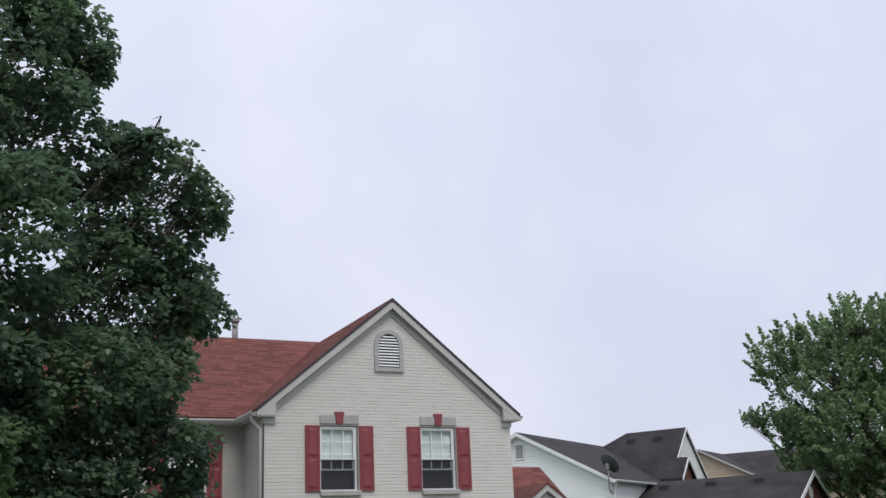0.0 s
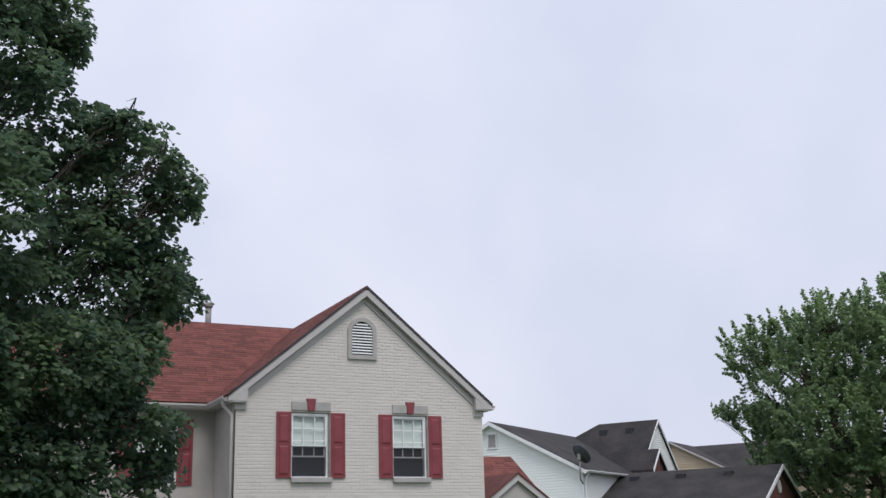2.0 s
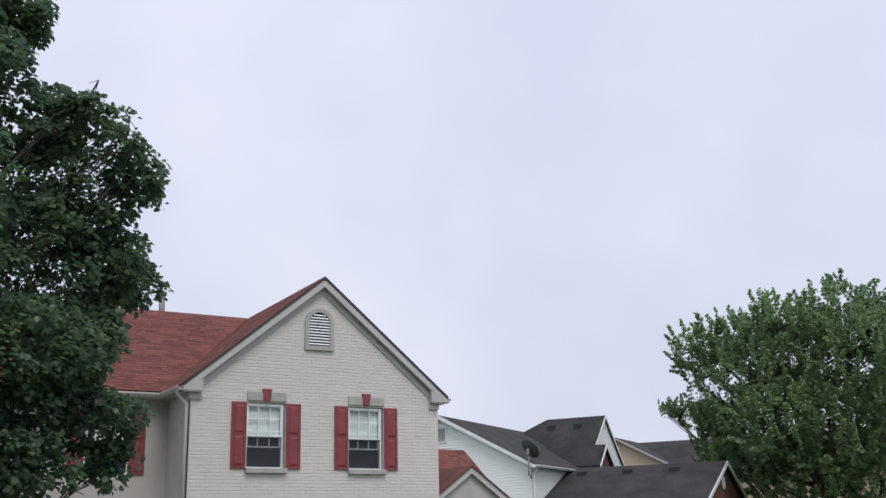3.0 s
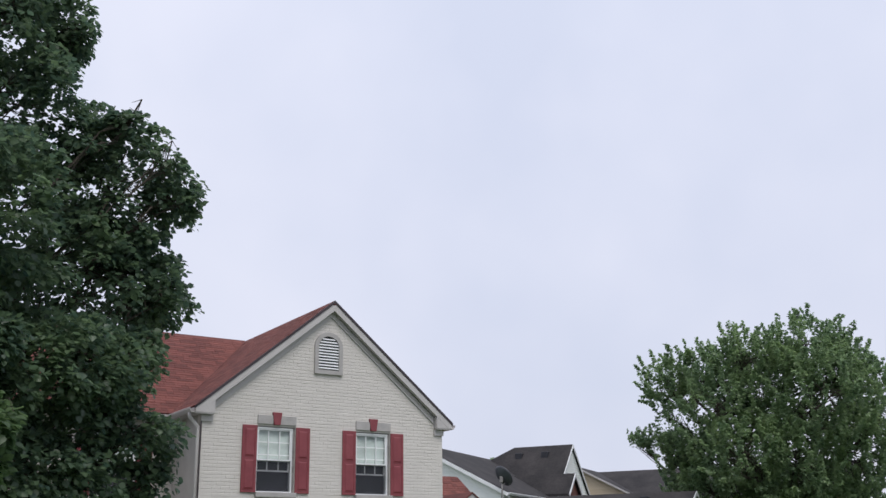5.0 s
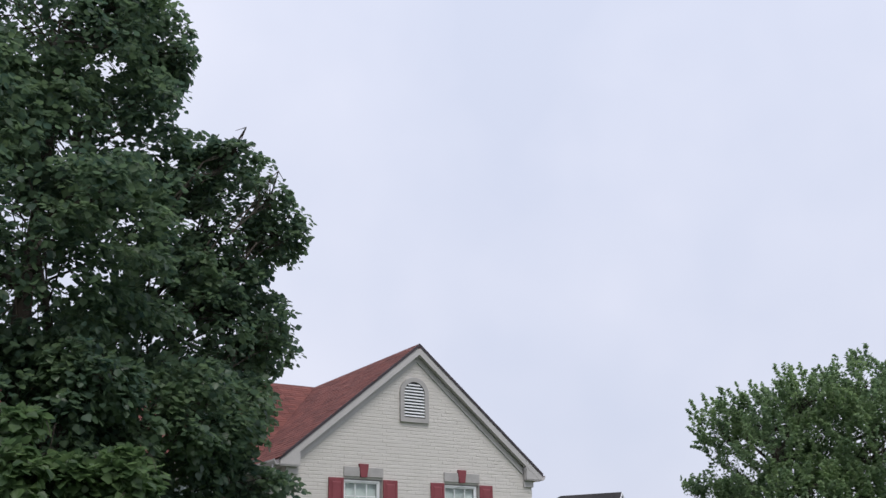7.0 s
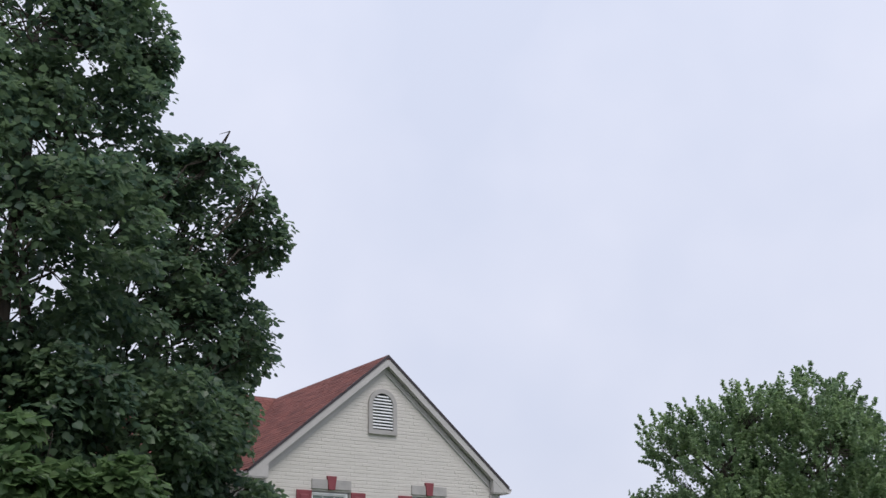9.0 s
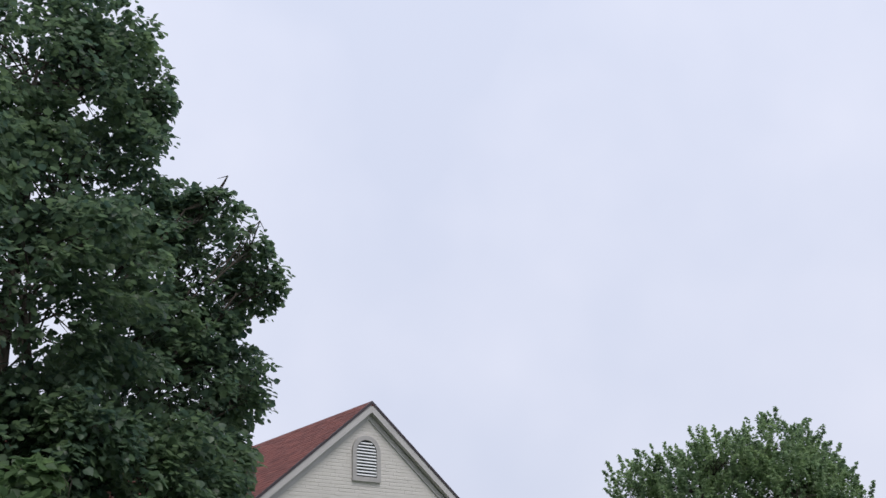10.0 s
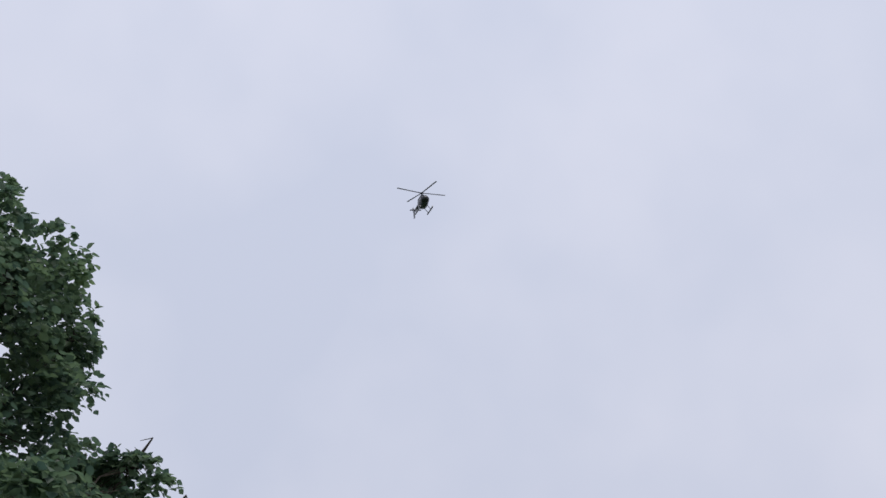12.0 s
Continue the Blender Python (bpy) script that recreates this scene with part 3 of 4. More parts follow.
# small brick entry gable
EY, EZ, EP = 7.75, 6.54, 0.95
gable_x(nb, EY, 1.16, -2.5, 1.0, EZ, EP, "entry_roof")
part("entry_gable", prismed([(0.85, EY - 0.6, 0), (0.85, EY + 0.95, 0), (0.85, EY + 0.95, EZ - 0.15 - 0.95 * EP), (0.85, EY, EZ - 0.15), (0.85, EY - 0.6, EZ - 0.15 - 0.6 * EP)], (-0.3, 0, 0)), RED_BRICK, nb, "dark red brick entry gable")
for sgn in (-1, 1):
    part("rake_board", prismed([(1.0, EY, EZ), (1.0, EY + sgn * 1.17, EZ - 1.17 * EP), (1.0, EY + sgn * 1.17, EZ - 0.15 - 1.17 * EP), (1.0, EY, EZ - 0.16)], (0.04, 0, 0)), WHITE_VINYL, nb)
# low garage wing
GY, GZ, GP = 5.0, 5.21, 0.42
gar_roof = gable_x(nb, GY, 4.6, -0.1, 7.78, GZ, GP, "garage_roof")
gw = part("garage_wall", prismed([(7.5, GY - 4.2, 0), (7.5, GY + 4.2, 0), (7.5, GY + 4.2, GZ - 0.15 - 4.2 * GP), (7.5, GY, GZ - 0.15), (7.5, GY - 4.2, GZ - 0.15 - 4.2 * GP)], (-7.3, 0, 0)), RED_BRICK, nb, "dark red brick garage gable")
for sgn in (-1, 1):
    part("rake_board", prismed([(7.78, GY, GZ - 0.01), (7.78, GY + sgn * 4.6, GZ - 4.6 * GP - 0.01), (7.78, GY + sgn * 4.6, GZ - 4.6 * GP - 0.2), (7.78, GY, GZ - 0.2)], (0.04, 0, 0)), WHITE_VINYL, nb, "white rake board")
part("round_vent", tubed([(7.5, GY, 4.2), (7.55, GY, 4.2)], [0.3, 0.3], 20), WHITE_VINYL, nb, "white round vent")
for x in (0.85, 3.18, 5.48):
    roof_vent(nb, x, GY - 0.85, GZ - 0.85 * GP)

# satellite dish on the neighbour's eave
dish = thing("satellite_dish", "dark grey satellite dish on a bent mast at the eave", "satellite dish", nb.matrix_world @ pose(-0.05, -0.42, 4.72) @ Matrix.Scale(1.2, 4))
part("mast", tubed([(-0.05, 0.34, -0.15), (-0.03, 0.05, 0.0), (0.0, 0.0, 0.35), (0.0, 0.02, 0.82)], [0.03] * 4), STEEL, dish, "grey bent mast", smooth=True)
b = bmesh.new()
rings = []
face = Vector((0.35, 0.75, 0.55)).normalized()
su = face.cross((0, 0, 1)).normalized()
sv = su.cross(face)
for r in (0.0, 0.12, 0.24, 0.34, 0.40):
    rings.append([b.verts.new(Vector((0, 0.0, 0.9)) + face * (r * r * 0.9) + (su * math.cos(k * math.tau / 24) + sv * 1.1 * math.sin(k * math.tau / 24)) * max(r, 0.004)) for k in range(24)])
for p, q in zip(rings, rings[1:]):
    for k in range(24):
        b.faces.new((p[k], p[(k + 1) % 24], q[(k + 1) % 24], q[k]))
rf = part("reflector", b, DISH_GREY, dish, "dark oval reflector", smooth=True)
md = rf.modifiers.new("thick", "SOLIDIFY")
md.thickness = 0.015
part("bracket", boxed(-0.06, 0.06, -0.09, 0.02, 0.72, 0.95), STEEL, dish, "pale grey bracket", bevel=0.015)
part("feed_arm", tubed([(0, 0, 0.6), tuple(Vector((0, 0, 0.62)) + face * 0.45)], [0.015, 0.012], 6), STEEL, dish)

# ---- far house with beige siding ----
bh = thing("house", "distant house with beige lap siding and dark roof", "house", nb.matrix_world @ pose(0, 25, 0))
bw = part("wall", prismed([(-8.2, 0, 0), (0.2, 0, 0), (0.2, 0, 6.2), (-4.0, 0, 8.25), (-8.2, 0, 6.2)], (0, 9, 0)), SIDING_BEIGE, bh, "beige lap siding wall")
gable_y(bh, -4.0, 4.5, -0.3, 9.4, 8.42, 0.53)
siding(bw, SIDING_BEIGE, lambda z: (-4.0 - min(4.2, (8.25 - z) / 0.5), -4.0 + min(4.2, (8.25 - z) / 0.5)), 4.5, 8.2, 0.18, "x", 0.0, -1, 0.05)
part("gable_vent", boxed(-4.35, -3.75, -0.08, -0.03, 6.9, 7.6), SIDING_BEIGE, bh, "beige square vent", bevel=0.02)
for sgn in (-1, 1):
    part("rake_board", prismed([(-4.0, -0.33, 8.40), (-4.0 + sgn * 4.5, -0.33, 8.40 - 4.5 * 0.53), (-4.0 + sgn * 4.5, -0.33, 8.27 - 4.5 * 0.53), (-4.0, -0.33, 8.27)], (0, 0.05, 0)), TRIM, bh)
gable_x(bh, 5.0, 5.0, -4.0, 14.0, 8.40, 0.5, "side_roof")
part("side_wall", boxed(-3.0, 13.6, 0.5, 9.5, 0, 5.95), SIDING_BEIGE, bh)

# ---- trees ----
LEAF = np.array([(0, 0, 0), (-.30, .06, .05), (-.52, .42, .10), (-.30, .74, .06), (0, 1.02, -.06), (.30, .74, .06), (.52, .42, .10), (.30, .06, .05)])
LEAF_FACES = ((0, 4, 3, 2, 1), (0, 7, 6, 5, 4))


def unit(a):
    return a / np.maximum(np.linalg.norm(a, axis=-1, keepdims=True), 1e-9)


def leaf_frames(rng, outward, face_up, droop):
    """Turns for leaves: tips outward and hanging, faces laid over the spray."""
    n = len(outward)
    up = unit(face_up + rng.normal(0, 0.3, (n, 3)))
    tip = unit(outward + rng.normal(0, 0.5, (n, 3)) + (0, 0, -droop))
    side = unit(np.cross(tip, up))
    return side, tip, np.cross(side, tip)


def leaf_mesh(name, places, frames, sizes, mat, parent, label):
    n = len(places)
    side, tip, face = frames
    v = places[:, None, :] + sizes[:, None, None] * (LEAF[None, :, 0:1] * side[:, None, :] + LEAF[None, :, 1:2] * tip[:, None, :] + LEAF[None, :, 2:3] * face[:, None, :])
    f = (np.array(LEAF_FACES)[None] + 8 * np.arange(n)[:, None, None]).reshape(-1)
    me = bpy.data.meshes.new(name)
    me.vertices.add(n * 8)
    me.vertices.foreach_set("co", v.reshape(-1))
    me.loops.add(n * 10)
    me.loops.foreach_set("vertex_index", f.astype(np.int32))
    me.polygons.add(n * 2)
    me.polygons.foreach_set("loop_start", np.arange(0, n * 10, 5, dtype=np.int32))
    me.materials.append(mat)
    me.update(calc_edges=True)
    ob = new(name, me)
    ob.parent = parent
    return tagged(ob, label, kind="stuff")


def tree(name, label, base, height, trunk_r, blobs, sprays, per_spray, leaf, mat, seed, clump=0.3, droop=0.5, spiky=0.0, thin=0.7, shell=0.5, ragged=0.12, twigs=26, single=0, gaps=(), low=1.0, group=""):
    """A trunk, limbs to each mass of the crown, twigs in the masses, and leaves in clumps on the twigs' ends."""
    rng = np.random.default_rng(seed)
    th = thing(name, label, "tree", pose(*base), group=group)
    b0 = Vector(base)
    lean = Vector(blobs[0][0]) - b0
    spine = [Vector((lean.x * k * k * 0.8, lean.y * k * k * 0.8, height * 0.86 * k)) + Vector(rng.normal(0, 0.05 * height * 0.08, 3)) * k for k in np.linspace(0, 1, 9)]
    spine[0] = Vector((0, 0, -0.1))
    part("trunk", tubed([tuple(p) for p in spine], [trunk_r * (1.25 if k == 0 else 1 - 0.105 * k) for k in range(9)], 12), BARK, th, "grey-brown trunk", smooth=True)
    places, outs, ups = [], [], []
    tw = bmesh.new()
    for c, r in blobs:
        c, r = np.array(c) - np.array(base), np.array(r)
        start = min(spine, key=lambda p: abs(p.z - max(1.2, c[2] - 0.6 * np.hypot(c[0], c[1]) - 0.6)))
        knee = Vector((start.x + (c[0] - start.x) * 0.5, start.y + (c[1] - start.y) * 0.5, start.z + (c[2] - start.z) * 0.35)) + Vector(rng.normal(0, 0.15, 3))
        thick = trunk_r * min(1.0, r.mean() / 1.7) ** 1.5
        part("limb", tubed([tuple(start), tuple(knee), tuple(c), tuple(c + np.array((0, 0, r[2] * 0.25)))], [thick * 0.36, thick * 0.22, thick * 0.12, 0.01], 8), BARK, th, smooth=True)
        area = 4 * math.pi * ((r[0] * r[1]) ** 1.6 / 3 + (r[0] * r[2]) ** 1.6 / 3 + (r[1] * r[2]) ** 1.6 / 3) ** (1 / 1.6)
        n = int(area * sprays * (low if c[2] < 0.5 * height and np.hypot(c[0], c[1]) < 2.6 else 1.0))
        d = unit(rng.normal(0, 1, (n, 3)))
        wob = np.array([noise.noise(Vector(q * 1.9 + c)) + 0.6 * noise.noise(Vector(q * 5.0 + c)) for q in d])
        rad = (shell + (1 - shell) * rng.random(n) ** 0.55) * (1 + ragged * wob) * np.where(rng.random(n) < 0.07, 1.1, 1.0)
        centre = c + d * (r - clump * 0.8) * rad[:, None]
        for e in rng.choice(n, min(n, twigs), replace=False):
            u = rng.random() ** 0.7
            root = knee.lerp(Vector(c), u) if rng.random() < 0.6 else Vector(c) + Vector((0, 0, r[2] * 0.25 * u))
            tip = Vector(c).lerp(Vector(centre[e]), 0.85)
            m = root.lerp(tip, 0.5) + Vector(rng.normal(0, 0.13, 3)) + Vector((0, 0, 0.12))
            tube(tw, [tuple(root), tuple(m), tuple(tip)], [trunk_r * 0.07, trunk_r * 0.045, 0.005], 5)
            for _ in range(2):
                tube(tw, [tuple(m), tuple(m.lerp(tip, 0.45) + Vector(rng.normal(0, 0.1, 3)))], [trunk_r * 0.04, 0.004], 4)
        # a spray: leaves laid over a small drooping cushion, thick on its outer and upper side
        size = clump * rng.uniform(0.55, 1.25, n)
        k = (per_spray * (size / clump) ** 2).astype(int) + 3
        idx = np.repeat(np.arange(n), k)
        q = unit(rng.normal(0, 1, (len(idx), 3)) + d[idx] * 0.9 + (0, 0, 0.7))
        off = q * size[idx, None] * rng.uniform(0.55, 1.05, (len(idx), 1)) * (1, 1, 0.7)
        if spiky:
            # upright shoots: thick at the foot, pointed at the tip
            axis = unit(d * 0.55 + (0, 0, 0.9) + rng.normal(0, 0.3, (n, 3)))
            along = rng.random(len(idx)) ** 0.8
            off = off * (0.18 + 0.82 * (1 - along[:, None])) * thin + axis[idx] * size[idx, None] * spiky * along[:, None]
        places.append(centre[idx] + off)
        outs.append(unit(q * (1, 1, 0.3) + d[idx] * 0.5))
        ups.append(unit(q + (0, 0, 0.9)))
    tagged(part("twig", tw, BARK, th), "thin bare twigs", kind="stuff")
    places, outs, ups = np.concatenate(places), np.concatenate(outs), np.concatenate(ups)
    keep = places[:, 2] > 0.4
    for g0, way, wide in gaps:
        rel = places + np.array(base) - np.array(g0)
        way = unit(np.array(way))
        off = np.linalg.norm(rel - (rel @ way)[:, None] * way, axis=1)
        keep &= (off > wide * rng.uniform(0.6, 1.3, len(off))) | (rng.random(len(off)) < 0.06)
    places, outs, ups = places[keep], outs[keep], ups[keep]
    frames = leaf_frames(rng, outs, ups, droop)
    sizes = leaf * rng.uniform(0.6, 1.25, len(places))
    skip = min(single, len(places))
    order = np.argsort(places[:, 1] - 0.6 * places[:, 2]) if skip else np.arange(len(places))
    places, frames, sizes = places[order], [f[order] for f in frames], sizes[order]
    leaf_mesh("crown", places[skip:], [f[skip:] for f in frames], sizes[skip:], mat, th, "dense green leaves")
    return th, places[:skip], [f[:skip] for f in frames], sizes[:skip]


NEAR_BLOBS = (
    ((-9.2, -5.1, 10.5), (1.95, 1.9, 1.75)),
    ((-8.75, -5.1, 9.0), (1.8, 1.8, 1.4)),
    ((-6.52, -4.5, 8.0), (1.5, 1.5, 1.75)),
    ((-5.3, -4.25, 6.35), (0.58, 0.52, 0.5)),
    ((-5.72, -5.2, 6.25), (0.42, 0.42, 0.48)),
    ((-5.72, -5.4, 7.85), (0.55, 0.52, 0.5)),
    ((-8.35, -5.0, 11.2), (0.85, 0.8, 0.85)),
    ((-6.85, -4.7, 8.85), (0.7, 0.7, 0.65)),
    ((-6.6, -5.7, 8.95), (0.42, 0.42, 0.42)),
    ((-5.95, -5.7, 8.4), (0.36, 0.36, 0.34)),
    ((-7.55, -5.4, 10.5), (0.45, 0.45, 0.5)),
    ((-6.85, -4.8, 6.45), (1.55, 1.5, 1.3)),
    ((-9.4, -6.6, 6.6), (2.0, 1.9, 1.8)),
    ((-11.4, -6.0, 8.2), (2.0, 2.0, 2.2)),
    ((-11.8, -6.2, 5.4), (2.0, 2.0, 2.0)),
    ((-7.7, -6.0, 4.6), (1.75, 1.6, 1.2)),
    ((-6.15, -5.6, 3.9), (0.84, 0.8, 0.7)),
    ((-5.82, -5.46, 3.2), (0.42, 0.42, 0.45)),
    ((-6.4, -5.3, 5.1), (0.8, 0.75, 0.75)),
    ((-9.8, -6.6, 4.2), (2.0, 1.8, 1.5)),
    ((-8.95, -7.7, 4.85), (0.75, 0.5, 0.55)),
    ((-7.9, -6.0, 3.2), (1.5, 1.4, 0.9)),
)
# thin places in the crown where the sky shows past bare twigs
GAPS = (((-8.57, -5.6, 10.05), (0.25, 0.84, 0.48), 0.27), ((-7.98, -5.6, 7.64), (0.3, 0.89, 0.35), 0.13), ((-8.71, -5.6, 6.76), (0.27, 0.92, 0.3), 0.17),
        ((-7.67, -5.6, 6.82), (0.33, 0.9, 0.3), 0.14), ((-8.06, -5.6, 6.84), (0.07, 0.96, 0.27), 0.2))
draw = random.Random(21)
for _ in range(46):
    (bx, by, bz), (rx, ry, rz) = NEAR_BLOBS[draw.choice((0, 0, 1, 1, 2, 7, 8, 9))]
    GAPS += (((bx + draw.uniform(-0.8, 0.8) * rx, by, bz + draw.uniform(-0.8, 0.8) * rz), (0.25 + draw.uniform(-0.08, 0.08), 0.9, 0.33 + draw.uniform(-0.05, 0.05)), draw.uniform(0.05, 0.15)),)
near_tree, *_ = tree("shade_tree", "tall leafy shade tree with dense dark green crown before the house", (-9.4, -5.9, 0), 12.0, 0.24, NEAR_BLOBS, 7.2, 38, 0.098, LEAF_NEAR, 3, clump=0.31, shell=0.5, ragged=0.26, gaps=GAPS, twigs=26, low=1.4)
BOUGH = (((-9.0, -9.6, 3.5), (0.42, 0.4, 0.4)), ((-9.55, -9.5, 3.4), (0.45, 0.4, 0.42)), ((-10.1, -9.6, 3.5), (0.5, 0.45, 0.45)),
         ((-9.3, -9.4, 3.0), (0.6, 0.5, 0.5)), ((-10.4, -9.7, 3.1), (0.6, 0.5, 0.5)), ((-9.95, -9.3, 3.95), (0.3, 0.3, 0.3)))
young, young_at, young_turn, young_size = tree("young_tree", "small bright green young tree under the tall one", (-9.6, -9.6, 0), 3.4, 0.06, BOUGH, 15.0, 20, 0.115, LEAF_YOUNG, 8, clump=0.22, ragged=0.3, twigs=10, single=300)

FAR_BLOBS = (
    ((28.6, 17.4, 10.8), (1.3, 1.3, 1.5)), ((30.4, 16.9, 11.2), (1.6, 1.6, 1.5)), ((30.5, 13.7, 11.5), (1.8, 1.8, 1.5)),
    ((33.2, 11.9, 12.1), (2.2, 2.2, 1.7)), ((35.0, 11.4, 10.9), (1.65, 1.65, 1.7)), ((29.0, 14.4, 9.3), (2.0, 2.0, 1.8)),
    ((32.2, 13.8, 9.9), (2.7, 2.7, 2.5)), ((32.4, 10.6, 9.3), (2.7, 2.7, 2.6)), ((28.8, 17.7, 7.5), (1.6, 1.6, 0.95)),
    ((29.1, 16.1, 7.3), (1.8, 1.8, 1.5)), ((29.2, 13.2, 6.6), (2.4, 2.4, 2.1)), ((31.6, 12.1, 6.2), (2.7, 2.7, 2.4)),
    ((34.7, 11.3, 6.6), (2.5, 2.5, 2.8)), ((29.7, 15.7, 5.0), (2.3, 2.3, 1.7)), ((32.5, 14.2, 4.1), (3.1, 3.1, 2.4)),
    ((35.3, 12.5, 3.8), (2.9, 2.9, 2.6)), ((36.3, 10.6, 8.5), (1.9, 1.9, 2.6)), ((27.66, 18.81, 7.75), (0.75, 0.75, 0.4)), ((29.0, 17.4, 9.1), (1.0, 1.0, 0.8)), ((28.6, 16.9, 5.9), (1.0, 1.0, 0.9)),
)
THIN = (((29.5, 17.3, 9.2), (0.75, 0.65, 0.12), 0.50), ((28.9, 18.0, 8.8), (0.74, 0.67, 0.12), 0.40),
        ((30.2, 16.3, 9.5), (0.76, 0.64, 0.13), 0.40), ((30.0, 16.8, 8.6), (0.76, 0.64, 0.11), 0.45))
tree("maple_tree", "broad green maple tree behind the neighbouring garage", (32.6, 12.8, 0), 12.0, 0.35, FAR_BLOBS, 2.3, 56, 0.15, LEAF_HAZED, 5, clump=0.48, droop=0.35, spiky=2.5, thin=0.42, shell=0.5, ragged=0.34, twigs=40, gaps=THIN)
BACK_BLOBS = (((38.9, 46.4, 7.6), (2.2, 2.2, 1.9)), ((37.0, 47.8, 7.4), (1.7, 1.7, 1.6)), ((38.0, 47.2, 6.0), (2.6, 2.6, 2.4)))
tree("garden_tree", "distant green tree whose top shows over the dark roofs", (38.0, 47.2, 0), 9.0, 0.2, BACK_BLOBS, 2.6, 26, 0.16, LEAF_HAZED, 9, clump=0.4, droop=0.2, spiky=2.7, thin=0.4, ragged=0.3, twigs=20)
# ---- helicopter ----
heli = thing("helicopter", "dark four-bladed helicopter in flight under the clouds", "helicopter", pose(98.1, 78.4, 124.0, 17, -6, -35) @ Matrix.Scale(0.98, 4))
b = bmesh.new()
bmesh.ops.create_uvsphere(b, u_segments=24, v_segments=16, radius=1.0)
for v in b.verts:
    x, y, z = v.co
    wide = 1.0 - 0.28 * max(0, y)
    v.co = (x * 0.95 * wide, y * 2.3, z * 1.15 * (1 - 0.25 * max(0, y)) + (0.25 * max(0, y)))
part("fuselage", b, HELI, heli, "dark rounded fuselage", smooth=True)
b = bmesh.new()
bmesh.ops.create_uvsphere(b, u_segments=20, v_segments=12, radius=1.0)
for v in b.verts:
    v.co = (v.co.x * 0.86, v.co.y * 1.1 - 1.35, v.co.z * 0.82 + 0.1)
part("canopy", b, HELI_GLASS, heli, "dark glazed canopy", smooth=True)
part("engine_cowling", boxed(-0.45, 0.45, -0.6, 1.9, 0.9, 1.55), HELI, heli, bevel=0.2)
part("tail_boom", tubed([(0, 1.6, 0.5), (0, 6.6, 0.8)], [0.42, 0.16], 12), HELI, heli, smooth=True)
part("tail_fin", prismed([(-0.04, 6.0, 0.7), (-0.04, 6.9, 1.9), (-0.04, 7.3, 1.9), (-0.04, 6.9, 0.6), (-0.04, 7.0, -0.4), (-0.04, 6.6, -0.4)], (0.08, 0, 0)), HELI, heli)
part("stabiliser", boxed(-1.1, 1.1, 5.0, 5.5, 0.68, 0.76), HELI, heli, bevel=0.03)
part("tail_rotor", prismed([(0.2, 6.85, -0.3), (0.2, 7.0, -0.3), (0.2, 7.0, 1.6), (0.2, 6.85, 1.6)], (0.04, 0, 0)), HELI, heli)
part("rotor_mast", tubed([(0, 0.2, 1.4), (0, 0.2, 2.1)], [0.14, 0.11], 10), HELI, heli)
part("rotor_hub", tubed([(0, 0.2, 1.98), (0, 0.2, 2.16)], [0.34, 0.28], 12), HELI, heli)
for k in range(4):
    a = radians(17 + 90 * k)
    dx, dy = Vector((math.cos(a), math.sin(a), 0)), Vector((-math.sin(a), math.cos(a), 0))
    o = Vector((0, 0.2, 2.08))
    part("rotor_blade", prismed([o + dx * 0.2 - dy * 0.13, o + dx * 5.2 - dy * 0.16 + Vector((0, 0, 0.25)), o + dx * 5.2 + dy * 0.16 + Vector((0, 0, 0.25)), o + dx * 0.2 + dy * 0.13], (0, 0, 0.05)), HELI, heli)
for sx in (-1, 1):
    sk = part("skid", tubed([(sx * 1.15, -2.2, -1.45), (sx * 1.15, -1.9, -1.6), (sx * 1.15, 1.5, -1.6)], [0.13] * 3, 8), HELI, heli, "dark landing skid")
    for y in (-1.0, 0.8):
        part("strut", tubed([(sx * 0.45, y, -0.75), (sx * 1.15, y, -1.6)], [0.06, 0.06], 8), HELI, sk)

# ---- roof shingles, bricks and single leaves: many alike pieces ----
def tab_points(w, h, t=0.012):
    """A shingle tab lying in its slope: x along the course, y up the slope, z off the deck; thick at its lower edge."""
    return [(0, 0, 0), (w, 0, 0), (w, h, 0), (0, h, 0), (0.004, 0, t), (w - 0.004, 0, t), (w - 0.002, h, 0.004), (0.002, h, 0.004)]


TAB_FACES = [(4, 5, 6, 7), (0, 1, 5, 4), (1, 2, 6, 5), (3, 0, 4, 7)]
TAB_WIDTHS = (0.16, 0.27, 0.42)
TAB_MESHES = []
for wd in TAB_WIDTHS:
    me = bpy.data.meshes.new("shingle")
    me.from_pydata(tab_points(wd, 0.155), [], TAB_FACES)
    me.materials.append(RED_SHINGLE)
    TAB_MESHES.append(me)


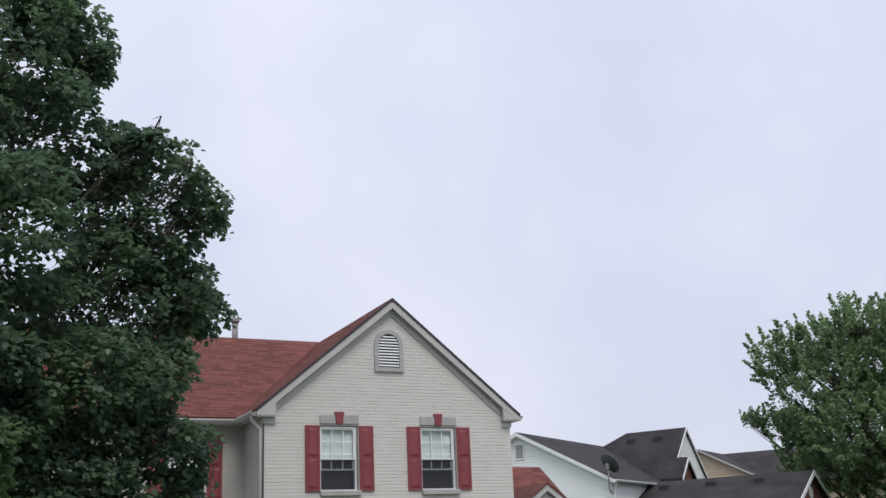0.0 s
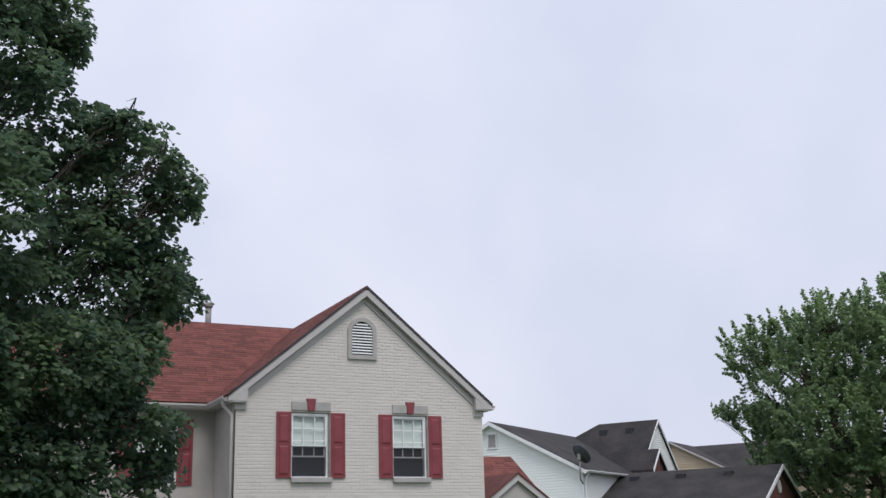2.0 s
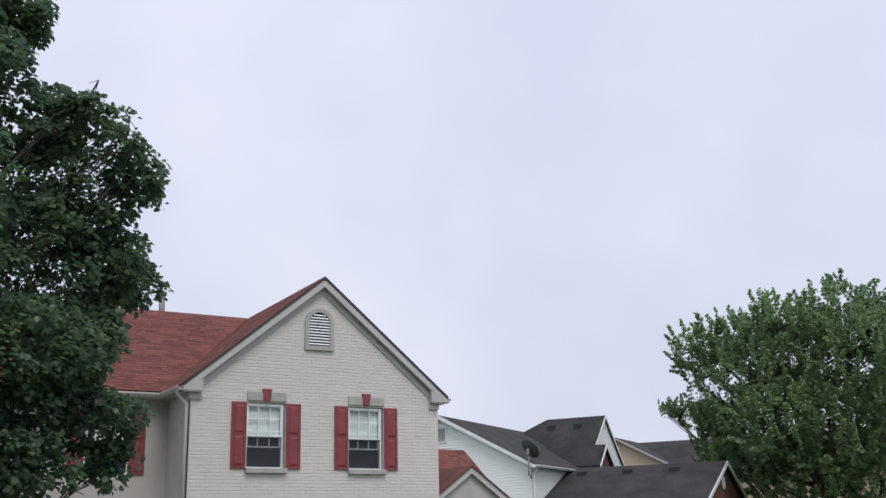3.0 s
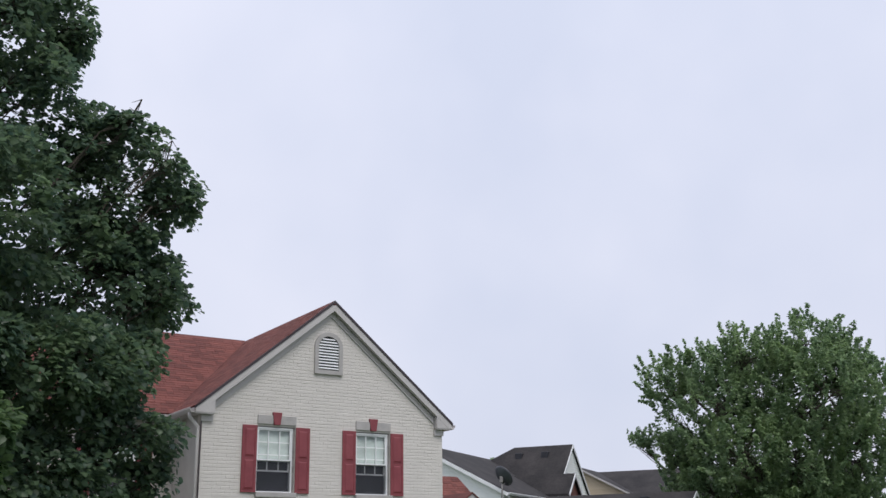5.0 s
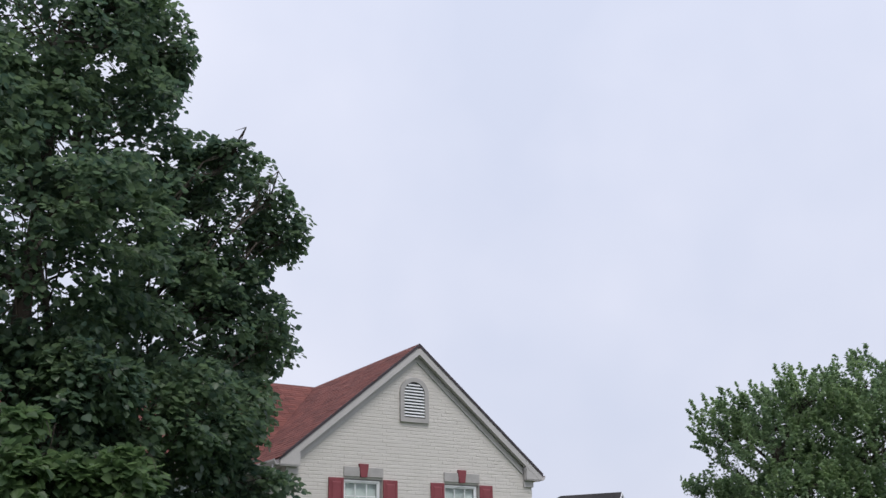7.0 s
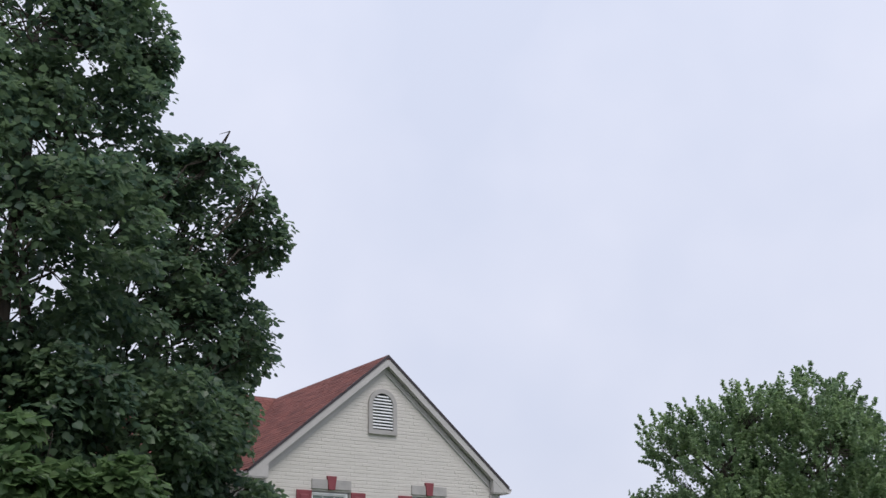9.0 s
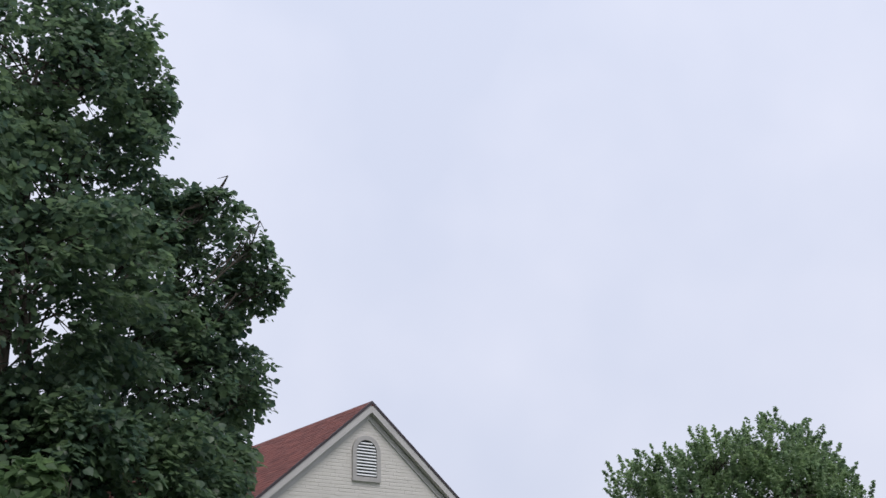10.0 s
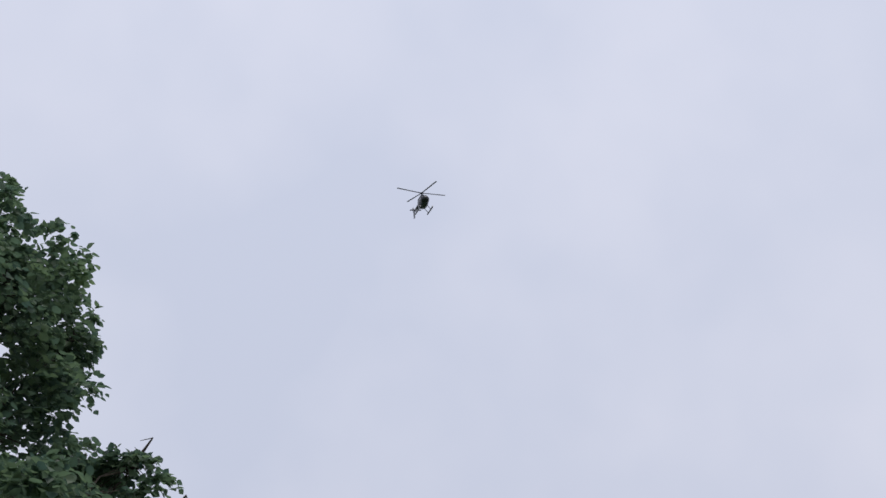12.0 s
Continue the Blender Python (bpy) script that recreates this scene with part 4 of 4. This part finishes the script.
def shingle_slope(parent, origin, u, v, limits, length, singles=None, quota=0, seed=1):
    """Courses of tabs up a slope. limits(s): where a course begins and ends at s metres up; singles(a, s): tabs kept as pieces of their own."""
    rnd = random.Random(seed)
    o, u, v = Vector(origin), Vector(u).normalized(), Vector(v).normalized()
    n = u.cross(v)
    if n.z < 0:
        n = -n
    turn = Matrix((u, v, n)).transposed().to_4x4()
    verts, faces, made = [], [], 0
    s = 0.0
    while s < length - 0.1:
        a, end = limits(s + 0.07)
        a -= rnd.random() * 0.2
        first = True
        while a < end:
            k = rnd.randrange(3)
            w = TAB_WIDTHS[k]
            p = o + u * a + v * (s + rnd.uniform(-0.004, 0.004)) + n * (0.006 + rnd.random() * 0.004)
            lo = limits(s + 0.07)[0]
            if not first and a + w < end and made < quota and singles and singles(a, s):
                ob = new("shingle", TAB_MESHES[k])
                ob.parent = parent
                ob.matrix_local = Matrix.Translation(p) @ turn
                made += 1
            else:
                base = len(verts)
                w2 = min(w, end - a)
                if w2 > 0.02:
                    verts += [tuple(p + u * (max(x, lo - a) if x < 0.01 else x) + v * y + n * z) for x, y, z in tab_points(w2, 0.155)]
                    faces += [tuple(base + i for i in f) for f in TAB_FACES]
            a += w + 0.002
            first = False
        s += 0.125
    return soup("shingle_field", verts, faces, RED_SHINGLES, parent, "red-brown shingle courses", "stuff")


cs = 1 / math.hypot(1, PITCH)
run, rise = RIDGE_Y - 1.38, RIDGE_Z - EAVE_Z
SLEN, GLEN = math.hypot(run, rise), math.hypot(OVER, rise)
shingle_slope(roof, (WING_X - 0.3, 1.36, EAVE_Z), (1, 0, 0), (0, run, rise), lambda s: (0.0, (XC - OVER - WING_X + 0.3) + s / SLEN * OVER), SLEN,
              lambda a, s: 5.2 < a < 8.6, 300, 1)
shingle_slope(roof, (XC - OVER - 0.02, FR - 0.02, EAVE_Z - 0.01), (0, 1, 0), (cs, 0, PITCH * cs), lambda s: (0.0, 1.38 - FR + s / GLEN * run), GLEN, seed=2)
shingle_slope(low_roof, (XC + HALF + 0.01, SY - 3.0, SZ - 3.0 * SP), (1, 0, 0), (0, 1, SP), lambda s: (0.0, SX - XC - HALF - 0.01), 3.0 * math.hypot(1, SP), seed=3)
part("ridge_cap", prismed([(WING_X - 0.3, RIDGE_Y - 0.14, RIDGE_Z - 0.09), (WING_X - 0.3, RIDGE_Y, RIDGE_Z + 0.03), (WING_X - 0.3, RIDGE_Y + 0.14, RIDGE_Z - 0.09)], (XC - WING_X + 0.3, 0, 0)), RED_FELT, roof)
part("gable_ridge_cap", prismed([(XC - 0.13, FR - 0.02, RIDGE_Z - 0.085), (XC, FR - 0.02, RIDGE_Z + 0.03), (XC + 0.13, FR - 0.02, RIDGE_Z - 0.085)], (0, RIDGE_Y - FR, 0)), RED_FELT, roof)


def brick_points(w, h, d, j):
    e = 0.0008
    return [(0, 0, 0), (w, 0, 0), (w, 0, h), (0, 0, h), (e, -d, j), (w - e, -d, j), (w - e, -d, h - j), (e, -d, h - j)]


BRICK_FACES = [(4, 5, 6, 7), (0, 1, 5, 4), (1, 2, 6, 5), (2, 3, 7, 6), (3, 0, 4, 7)]
COURSE, BW, BH = 0.076, 0.203, 0.066
BRICK_MESHES = []
for d in (0.003, 0.004, 0.005, 0.006):
    me = bpy.data.meshes.new("brick")
    me.from_pydata(brick_points(BW - 0.0004, BH, d, 0.005), [], BRICK_FACES)
    me.materials.append(PAINTED_BRICK)
    BRICK_MESHES.append(me)
rnd = random.Random(11)
bv, bf, singles = [], [], 0
z, row = 0.02, 0
while z < RIDGE_Z - 0.5:
    half = slope_half(z + BH)
    left, right = XC - half, XC + half
    holes = []
    if z + BH > WIN_Z[0] - 0.11 and z < WIN_Z[1] + 0.03:
        holes = [(a - 0.004, b + 0.004) for a, b in WINDOWS]
    x = XC - HALF - (row % 2) * BW / 2
    while x < right:
        a, b = max(x, left), min(x + BW - 0.0004, right)
        spans = [(a, b)]
        for h0, h1 in holes:
            spans = [q for p0, p1 in spans for q in ((p0, min(p1, h0)), (max(p0, h1), p1)) if q[1] - q[0] > 0.015]
        for p0, p1 in spans:
            if p1 - p0 < 0.015:
                continue
            y, dz = rnd.uniform(-0.0015, 0.001), rnd.uniform(-0.003, 0.003)
            if p1 - p0 > BW - 0.003 and 5.35 < z < 6.28 and singles < 300:
                ob = new("brick", rnd.choice(BRICK_MESHES))
                ob.parent = front_wall
                ob.location = (p0, y, z + dz)
                ob.rotation_euler = (rnd.uniform(-0.015, 0.015), rnd.uniform(-0.006, 0.006), 0)
                singles += 1
            else:
                base = len(bv)
                d = rnd.choice((0.003, 0.004, 0.005, 0.006))
                bv += [(p0 + q[0], y + q[1], z + dz + q[2]) for q in brick_points(p1 - p0, BH, d, 0.005)]
                bf += [tuple(base + i for i in f) for f in BRICK_FACES]
        x += BW
    z += COURSE
    row += 1
soup("brick_field", bv, bf, PAINTED_BRICKS, front_wall, "light grey painted bricks", "stuff")

# the young tree's leaves that hang nearest
me = bpy.data.meshes.new("leaf")
me.from_pydata([tuple(c) for c in LEAF], [], LEAF_FACES)
me.materials.append(LEAF_SINGLE)
for i in range(len(young_at)):
    ob = new("leaf", me)
    ob.parent = young
    ob.matrix_local = Matrix.Translation(young_at[i]) @ Matrix([f[i] for f in young_turn]).transposed().to_4x4() @ Matrix.Scale(young_size[i], 4)
